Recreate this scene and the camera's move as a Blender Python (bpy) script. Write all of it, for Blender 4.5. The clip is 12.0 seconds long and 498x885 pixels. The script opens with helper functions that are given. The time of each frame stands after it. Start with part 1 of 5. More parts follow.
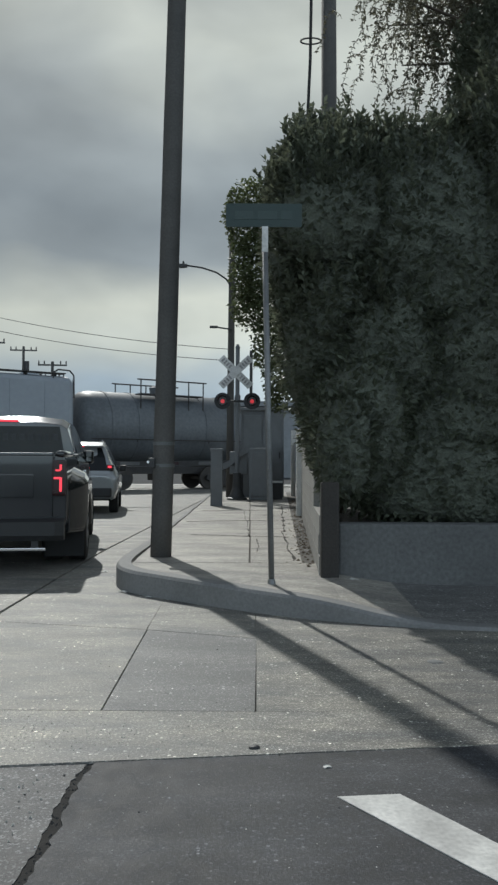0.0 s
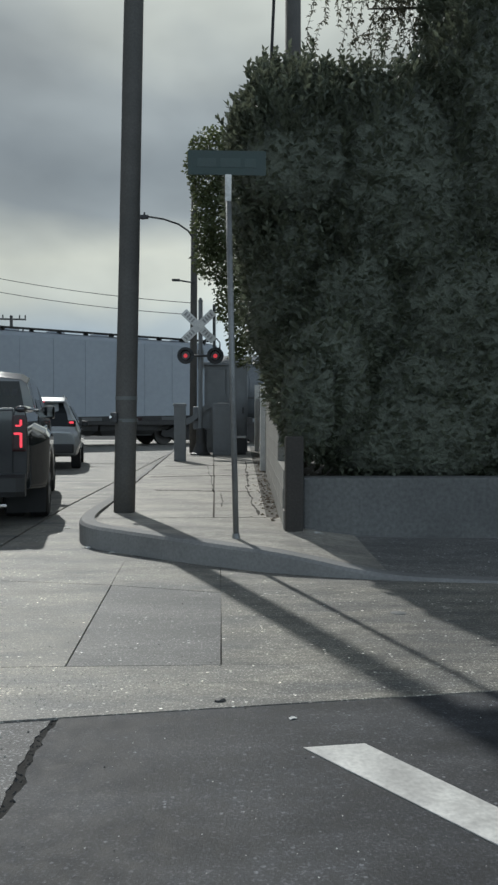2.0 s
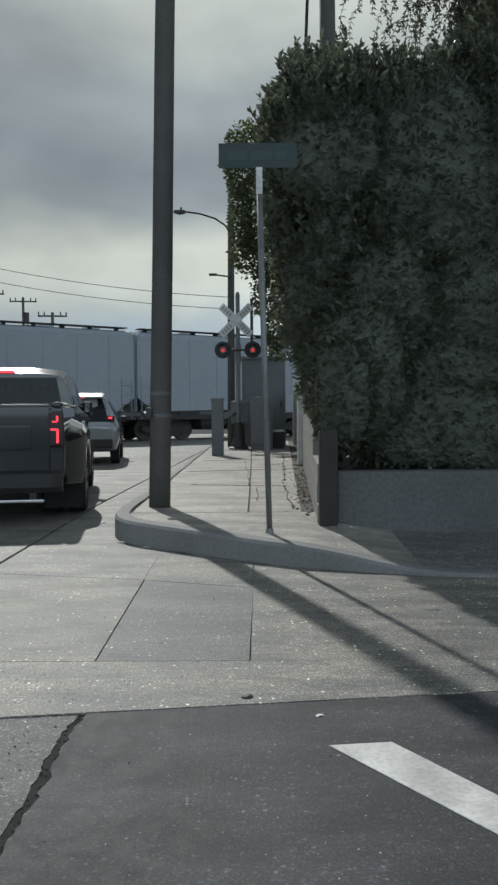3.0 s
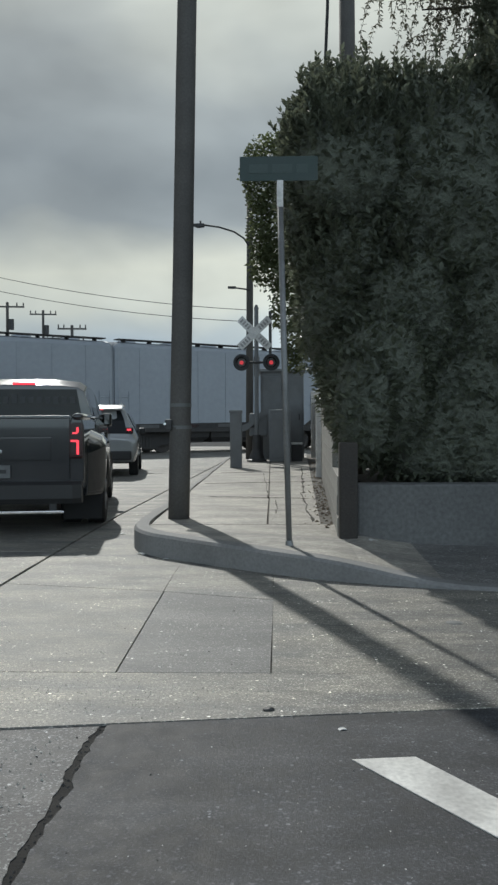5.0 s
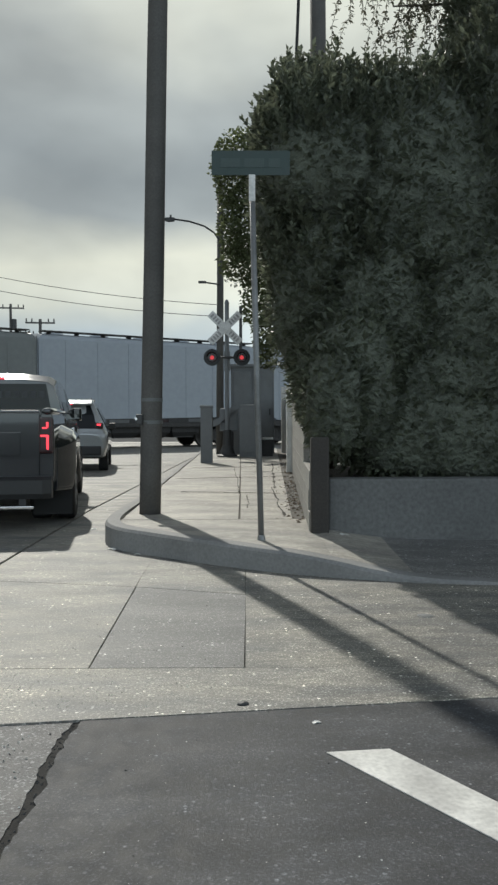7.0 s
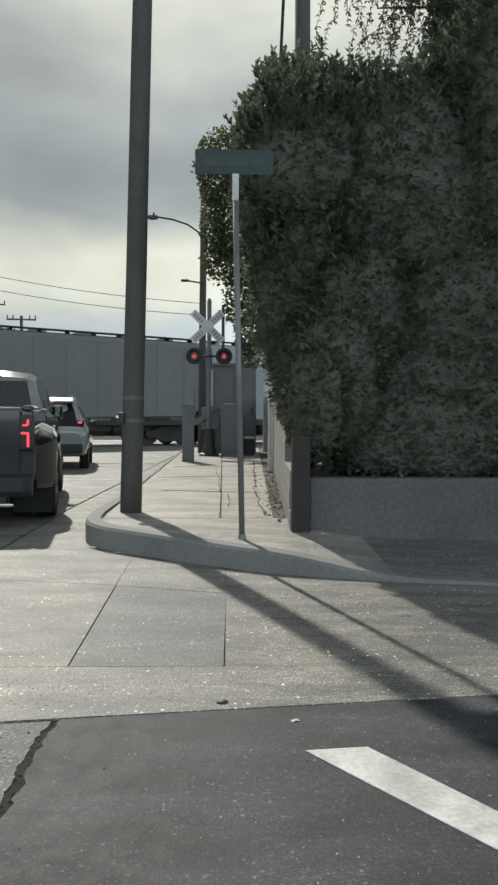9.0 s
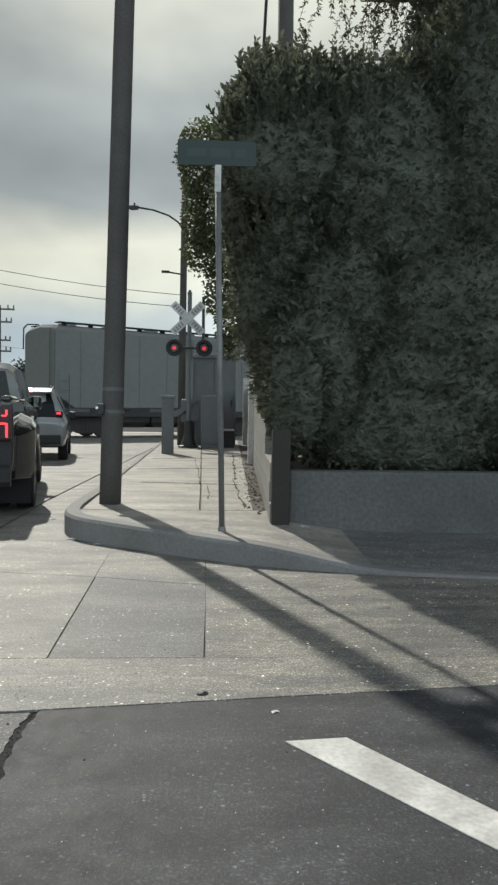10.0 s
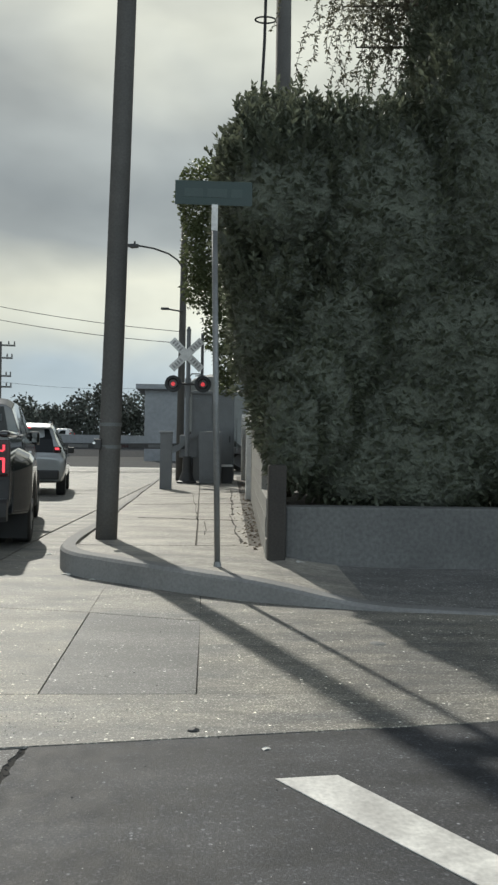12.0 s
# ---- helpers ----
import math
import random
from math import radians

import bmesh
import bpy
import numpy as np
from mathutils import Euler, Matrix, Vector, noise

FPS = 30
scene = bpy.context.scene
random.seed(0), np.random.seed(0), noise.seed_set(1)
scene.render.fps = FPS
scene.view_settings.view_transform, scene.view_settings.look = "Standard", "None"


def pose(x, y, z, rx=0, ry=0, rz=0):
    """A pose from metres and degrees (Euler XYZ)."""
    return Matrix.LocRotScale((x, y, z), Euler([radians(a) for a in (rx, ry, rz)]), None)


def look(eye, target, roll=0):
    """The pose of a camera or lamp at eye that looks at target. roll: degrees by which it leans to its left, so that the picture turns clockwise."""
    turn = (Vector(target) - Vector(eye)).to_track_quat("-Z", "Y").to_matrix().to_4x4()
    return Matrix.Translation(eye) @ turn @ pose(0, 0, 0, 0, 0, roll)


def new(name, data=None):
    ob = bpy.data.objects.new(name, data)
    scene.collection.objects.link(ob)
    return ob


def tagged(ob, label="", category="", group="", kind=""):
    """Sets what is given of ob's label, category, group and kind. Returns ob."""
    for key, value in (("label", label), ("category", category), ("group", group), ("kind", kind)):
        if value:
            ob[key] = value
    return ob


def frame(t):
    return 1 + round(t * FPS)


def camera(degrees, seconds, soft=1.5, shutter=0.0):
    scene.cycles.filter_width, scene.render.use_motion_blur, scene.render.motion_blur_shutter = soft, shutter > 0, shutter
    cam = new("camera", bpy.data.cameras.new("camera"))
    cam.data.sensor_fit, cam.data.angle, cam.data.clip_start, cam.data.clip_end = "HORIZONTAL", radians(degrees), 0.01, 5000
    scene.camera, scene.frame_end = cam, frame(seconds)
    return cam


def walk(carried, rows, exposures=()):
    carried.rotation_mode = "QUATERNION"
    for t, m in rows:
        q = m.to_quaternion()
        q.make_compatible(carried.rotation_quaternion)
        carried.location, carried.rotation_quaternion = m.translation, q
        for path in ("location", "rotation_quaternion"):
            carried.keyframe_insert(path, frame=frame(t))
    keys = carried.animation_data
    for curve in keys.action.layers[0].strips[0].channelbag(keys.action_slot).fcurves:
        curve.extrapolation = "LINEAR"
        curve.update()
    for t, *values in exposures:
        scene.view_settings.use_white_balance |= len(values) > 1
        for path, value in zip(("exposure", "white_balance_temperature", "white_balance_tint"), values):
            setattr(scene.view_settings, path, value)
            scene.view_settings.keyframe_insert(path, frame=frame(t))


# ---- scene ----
cam = camera(34.3, 12.0, soft=2.5)
PATH = [
    (0, (0.001, -0.014, 1.308), (-0.002, 1.985, 1.358), 0.3),
    (0.5, (-0.014, 0.015, 1.304), (0.143, 2.008, 1.3), 0.6),
    (1, (-0.016, 0.028, 1.306), (0.142, 2.021, 1.269), 0.7),
    (1.5, (-0.016, 0.037, 1.306), (0.116, 2.032, 1.255), 0.5),
    (2, (-0.004, 0.054, 1.297), (0.084, 2.051, 1.237), 0.1),
    (2.5, (0.033, 0.071, 1.297), (0.076, 2.069, 1.23), -0.2),
    (3, (0.065, 0.082, 1.301), (0.053, 2.081, 1.226), -0.4),
    (3.5, (0.068, 0.094, 1.292), (0.006, 2.092, 1.209), -0.4),
    (5.5, (0.029, 0.084, 1.294), (-0.017, 2.083, 1.258), -0.0),
    (6, (0.02, 0.085, 1.292), (0.011, 2.085, 1.256), -0.1),
    (6.5, (0.02, 0.093, 1.29), (0.034, 2.092, 1.239), -0.2),
    (8.5, (0.035, 0.074, 1.293), (0.07, 2.073, 1.234), 0.1),
    (9, (0.024, 0.082, 1.291), (0.089, 2.08, 1.233), 0.3),
    (9.5, (0.014, 0.084, 1.289), (0.107, 2.081, 1.224), 0.6),
    (10, (0.011, 0.082, 1.289), (0.128, 2.078, 1.213), 0.8),
    (10.5, (0.019, 0.069, 1.295), (0.153, 2.063, 1.213), 0.9),
    (11, (0.031, 0.078, 1.288), (0.173, 2.071, 1.216), 1.0),
    (11.5, (0.045, 0.068, 1.288), (0.18, 2.063, 1.244), 0.9),
    (12, (0.044, 0.055, 1.284), (0.161, 2.052, 1.297), 0.9),
]
walk(cam, [(t, look(eye, target, roll)) for t, eye, target, roll in PATH],
     exposures=[(0, -0.2, 5650, 8), (3.5, -0.2, 5650, 8), (5.5, -0.05, 5750, 8), (8.5, 0.15, 6000, 8), (12, 0.15, 6000, 8)])

# ---- light ----
SUN_AZ, SUN_EL = 17.9, 41.0          # degrees to the left of +Y, and above the horizon
sun_way = Vector((-math.sin(radians(SUN_AZ)) * math.cos(radians(SUN_EL)),
                  math.cos(radians(SUN_AZ)) * math.cos(radians(SUN_EL)), math.sin(radians(SUN_EL))))
sun = new("sun", bpy.data.lights.new("sun", "SUN"))
sun.data.energy, sun.data.angle, sun.data.color = 3.15, radians(0.9), (1.0, 0.91, 0.76)
sun.matrix_world = look(sun_way * 50, (0, 0, 0))

world = bpy.data.worlds.new("world")
scene.world = world
world.use_nodes = True


def build_world():
    nt = world.node_tree
    nt.nodes.clear()
    n, l = nt.nodes.new, nt.links.new
    out = n("ShaderNodeOutputWorld")
    sky = n("ShaderNodeTexSky")
    sky.sky_type, sky.sun_disc = "NISHITA", False
    sky.sun_elevation, sky.sun_rotation = radians(SUN_EL), radians(-SUN_AZ)
    blue = n("ShaderNodeBackground")
    blue.inputs["Strength"].default_value = 0.15
    l(sky.outputs[0], blue.inputs[0])
    # broken cloud: a warped, stretched noise over the direction
    co = n("ShaderNodeTexCoord")
    mp = n("ShaderNodeMapping")
    mp.inputs["Scale"].default_value = (1.0, 1.0, 1.9)
    mp.inputs["Location"].default_value = (0.35, 0.0, 0.62)
    mp.inputs["Rotation"].default_value = (0.0, radians(-16), 0.0)
    l(co.outputs["Generated"], mp.inputs[0])

    def puffs(scale, detail, rough, warp):
        t = n("ShaderNodeTexNoise")
        for k, v in (("Scale", scale), ("Detail", detail), ("Roughness", rough), ("Distortion", warp)):
            t.inputs[k].default_value = v
        l(mp.outputs[0], t.inputs["Vector"])
        return t.outputs["Fac"]

    broad, fluffy = puffs(3.1, 3, 0.45, 0.3), puffs(5.5, 4, 0.45, 0.2)
    sep = n("ShaderNodeSeparateXYZ")
    l(co.outputs["Generated"], sep.inputs[0])
    # height of each layer, made uneven by the broad noise
    lift = n("ShaderNodeMath")
    lift.operation = "MULTIPLY_ADD"
    lift.inputs[1].default_value = 0.20
    l(broad, lift.inputs[0])
    l(sep.outputs["Z"], lift.inputs[2])
    off = n("ShaderNodeMath")
    off.operation, off.inputs[1].default_value = "SUBTRACT", 0.10
    l(lift.outputs[0], off.inputs[0])
    band = n("ShaderNodeValToRGB")
    b = band.color_ramp.elements
    b[0].position, b[0].color = 0.0, (0.33, 0.40, 0.43, 1)
    b[1].position, b[1].color = 1.0, (0.15, 0.16, 0.17, 1)
    for pos, colr in ((0.07, (0.40, 0.45, 0.46, 1)), (0.125, (0.62, 0.60, 0.48, 1)), (0.18, (0.67, 0.635, 0.485, 1)), (0.235, (0.335, 0.342, 0.308, 1)),
                      (0.29, (0.255, 0.264, 0.242, 1)), (0.37, (0.315, 0.318, 0.28, 1)), (0.46, (0.55, 0.53, 0.42, 1)), (0.62, (0.28, 0.287, 0.27, 1))):
        band.color_ramp.elements.new(pos).color = colr
    l(off.outputs[0], band.inputs[0])
    ramp = n("ShaderNodeMapRange")
    for k, v in zip(("From Min", "From Max", "To Min", "To Max"), (0.32, 0.68, 0.84, 1.17)):
        ramp.inputs[k].default_value = v
    l(fluffy, ramp.inputs[0])
    mix = n("ShaderNodeVectorMath")
    mix.operation = "SCALE"
    l(band.outputs[0], mix.inputs[0])
    l(ramp.outputs[0], mix.inputs["Scale"])
    cloud = n("ShaderNodeBackground")
    cloud.inputs["Strength"].default_value = 1.08
    # the veil of cloud is brighter towards the hidden sun
    dot = n("ShaderNodeVectorMath")
    dot.operation = "DOT_PRODUCT"
    dot.inputs[1].default_value = sun_way
    l(co.outputs["Generated"], dot.inputs[0])
    glow = n("ShaderNodeMapRange")
    glow.interpolation_type = "SMOOTHSTEP"
    glow.inputs["From Min"].default_value, glow.inputs["From Max"].default_value = 0.72, 1.0
    glow.inputs["To Min"].default_value, glow.inputs["To Max"].default_value = 1.0, 1.08
    l(dot.outputs["Value"], glow.inputs[0])
    lit = n("ShaderNodeVectorMath")
    lit.operation = "SCALE"
    # unseen cloud away from the sun, raised up to fivefold as added fill
    rear_fill = n("ShaderNodeMapRange")
    rear_fill.interpolation_type = "SMOOTHSTEP"
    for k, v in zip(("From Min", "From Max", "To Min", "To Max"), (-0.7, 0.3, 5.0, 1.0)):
        rear_fill.inputs[k].default_value = v
    l(dot.outputs["Value"], rear_fill.inputs[0])
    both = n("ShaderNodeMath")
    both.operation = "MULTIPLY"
    l(rear_fill.outputs[0], both.inputs[0])
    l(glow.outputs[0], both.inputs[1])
    # the deck thins out towards +X
    side = n("ShaderNodeMapRange")
    side.interpolation_type = "SMOOTHSTEP"
    for k, v in zip(("From Min", "From Max", "To Min", "To Max"), (-0.34, 0.08, 0.87, 1.16)):
        side.inputs[k].default_value = v
    l(sep.outputs["X"], side.inputs[0])
    thin = n("ShaderNodeMath")
    thin.operation = "MULTIPLY"
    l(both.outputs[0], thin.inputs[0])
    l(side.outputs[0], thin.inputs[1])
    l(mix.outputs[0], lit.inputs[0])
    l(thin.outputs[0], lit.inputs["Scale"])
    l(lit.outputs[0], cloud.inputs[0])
    ms = n("ShaderNodeMixShader")
    # the bank of cloud lies towards the sun; behind, the sky is mostly clear
    cover = n("ShaderNodeMapRange")
    cover.interpolation_type = "SMOOTHSTEP"
    for k, v in zip(("From Min", "From Max", "To Min", "To Max"), (-0.5, 0.45, 0.28, 0.96)):
        cover.inputs[k].default_value = v
    l(dot.outputs["Value"], cover.inputs[0])
    l(cover.outputs[0], ms.inputs[0])
    l(blue.outputs[0], ms.inputs[1])
    l(cloud.outputs[0], ms.inputs[2])
    l(ms.outputs[0], out.inputs[0])


build_world()


# ---- materials ----
def material(name, base, rough=0.7, metal=0.0, vary=0.25, scale=6.0, fine=80.0, bump=0.15, tint=None, emit=None,
             power=0.0, island=False, per_object=0.0, coat=0.0, translucent=0.0, spec=0.5, depth=0.004):
    """Base colour with variation at two scales, roughness variation and fine relief."""
    m = bpy.data.materials.new(name)
    m.use_nodes = True
    nt = m.node_tree
    p = nt.nodes["Principled BSDF"]
    n, l = nt.nodes.new, nt.links.new
    p.inputs["Metallic"].default_value = metal
    p.inputs["Coat Weight"].default_value = coat
    p.inputs["Specular IOR Level"].default_value = spec
    if emit:
        p.inputs["Emission Color"].default_value = (*emit, 1)
        p.inputs["Emission Strength"].default_value = power
    co = n("ShaderNodeTexCoord")
    big = n("ShaderNodeTexNoise")
    big.inputs["Scale"].default_value, big.inputs["Detail"].default_value = scale, 4
    small = n("ShaderNodeTexNoise")
    small.inputs["Scale"].default_value, small.inputs["Detail"].default_value = fine, 3
    l(co.outputs["Object"], big.inputs["Vector"])
    l(co.outputs["Object"], small.inputs["Vector"])
    ramp = n("ShaderNodeValToRGB")
    e = ramp.color_ramp.elements
    other = tint or tuple(c * (1 - vary) for c in base)
    e[0].position, e[0].color = 0.32, (*other, 1)
    e[1].position, e[1].color = 0.66, (*base, 1)
    l(big.outputs["Fac"], ramp.inputs[0])
    hsv = n("ShaderNodeHueSaturation")
    l(ramp.outputs[0], hsv.inputs["Color"])
    mr = n("ShaderNodeMapRange")
    mr.inputs["From Min"].default_value, mr.inputs["From Max"].default_value = 0.25, 0.75
    mr.inputs["To Min"].default_value, mr.inputs["To Max"].default_value = 1 - vary * 0.8, 1 + vary * 0.8
    l(small.outputs["Fac"], mr.inputs[0])
    value = mr.outputs[0]
    if island or per_object:
        if island:
            src = n("ShaderNodeNewGeometry").outputs["Random Per Island"]
        else:
            src = n("ShaderNodeObjectInfo").outputs["Random"]
        r2 = n("ShaderNodeMapRange")
        r2.inputs["To Min"].default_value = 1 - (per_object or 0.45)
        r2.inputs["To Max"].default_value = 1 + (per_object or 0.45)
        l(src, r2.inputs[0])
        mul = n("ShaderNodeMath")
        mul.operation = "MULTIPLY"
        l(r2.outputs[0], mul.inputs[0])
        l(value, mul.inputs[1])
        value = mul.outputs[0]
    l(value, hsv.inputs["Value"])
    l(hsv.outputs[0], p.inputs["Base Color"])
    rr = n("ShaderNodeMapRange")
    rr.inputs["To Min"].default_value, rr.inputs["To Max"].default_value = max(rough - 0.12, 0.02), min(rough + 0.12, 1)
    l(big.outputs["Fac"], rr.inputs[0])
    l(rr.outputs[0], p.inputs["Roughness"])
    if bump:
        bp = n("ShaderNodeBump")
        bp.inputs["Strength"].default_value, bp.inputs["Distance"].default_value = bump, depth
        l(small.outputs["Fac"], bp.inputs["Height"])
        l(bp.outputs[0], p.inputs["Normal"])
    if translucent:
        tr = n("ShaderNodeBsdfTranslucent")
        l(hsv.outputs[0], tr.inputs[0])
        ms = n("ShaderNodeMixShader")
        ms.inputs[0].default_value = translucent
        l(p.outputs[0], ms.inputs[1])
        l(tr.outputs[0], ms.inputs[2])
        l(ms.outputs[0], nt.nodes["Material Output"].inputs[0])
    return m


def ground_material(name, light, dark, grit=55.0, rough=0.5, relief=0.012, chips=0.25, streak=1.0, stones=60.0, mottle=0.35, gloss=0.5, worn=0.0):
    """Paving: broad stains, blotches, coarse aggregate with pale chips, and a gritty relief."""
    m = bpy.data.materials.new(name)
    m.use_nodes = True
    nt = m.node_tree
    p = nt.nodes["Principled BSDF"]
    n, l = nt.nodes.new, nt.links.new
    co = n("ShaderNodeTexCoord")

    def field(scale, detail, stretch=(1, 1, 1), ruff=0.6):
        mp = n("ShaderNodeMapping")
        mp.inputs["Scale"].default_value = stretch
        l(co.outputs["Object"], mp.inputs[0])
        t = n("ShaderNodeTexNoise")
        t.inputs["Scale"].default_value, t.inputs["Detail"].default_value = scale, detail
        t.inputs["Roughness"].default_value = ruff
        l(mp.outputs[0], t.inputs["Vector"])
        return t.outputs["Fac"]

    def ranged(src, a, b, c, d):
        r = n("ShaderNodeMapRange")
        for k, v in zip(("From Min", "From Max", "To Min", "To Max"), (a, b, c, d)):
            r.inputs[k].default_value = v
        l(src, r.inputs[0])
        return r.outputs[0]

    def times(a, b):
        t = n("ShaderNodeMath")
        t.operation = "MULTIPLY"
        l(a, t.inputs[0])
        l(b, t.inputs[1])
        return t.outputs[0]

    stain, blotch, grain = field(1.1, 4, (1, streak * 2.2, 1)), field(11, 6, (1, streak * 1.8, 1), 0.7), field(grit, 3, (1, 1, 1), 0.7)
    ramp = n("ShaderNodeValToRGB")
    e = ramp.color_ramp.elements
    e[0].position, e[0].color = 0.33, (*dark, 1)
    e[1].position, e[1].color = 0.64, (*light, 1)
    l(stain, ramp.inputs[0])
    v = times(ranged(blotch, 0.3, 0.7, 1 - mottle, 1 + mottle), ranged(grain, 0.3, 0.7, 0.55, 1.45))
    if chips:
        v = times(v, ranged(field(grit * 0.8, 1), 0.57, 0.67, 1.0, 1.0 + chips * 2.5))
        # bare pale stones that also paint in sun glitter, thicker in patches
        cell = n("ShaderNodeTexVoronoi")
        cell.inputs["Scale"].default_value = stones
        l(co.outputs["Object"], cell.inputs["Vector"])
        pick = n("ShaderNodeSeparateColor")
        l(cell.outputs["Color"], pick.inputs[0])
        chance = times(pick.outputs[0], ranged(field(2.6, 4), 0.36, 0.66, 0.86, 1.12))
        stone = times(ranged(chance, 0.90, 0.93, 0.0, 1.0), ranged(cell.outputs["Distance"], 0.22, 0.34, 1.0, 0.0))
        v = times(v, ranged(stone, 0.0, 1.0, 1.0, 1.0 + chips * 5))
    if worn:
        # scuffed pale flecks and broad tracks rubbed by tyres
        v = times(v, ranged(field(17, 4, (1, 1.9, 1), 0.65), 0.60, 0.68, 1.0, 1.0 + worn))
        v = times(v, ranged(field(2.1, 3, (0.7, 1.6, 1)), 0.35, 0.65, 1 - worn * 0.35, 1 + worn * 0.45))
    v = times(v, ranged(n("ShaderNodeObjectInfo").outputs["Random"], 0, 1, 0.95, 1.06))
    hsv = n("ShaderNodeHueSaturation")
    l(ramp.outputs[0], hsv.inputs["Color"])
    l(v, hsv.inputs["Value"])
    l(hsv.outputs[0], p.inputs["Base Color"])
    l(ranged(blotch, 0.3, 0.7, rough - mottle * 0.2, rough + mottle * 0.25), p.inputs["Roughness"])
    p.inputs["Specular IOR Level"].default_value = gloss
    bp = n("ShaderNodeBump")
    bp.inputs["Strength"].default_value, bp.inputs["Distance"].default_value = 0.8, relief
    l(grain, bp.inputs["Height"])
    l(bp.outputs[0], p.inputs["Normal"])
    return m


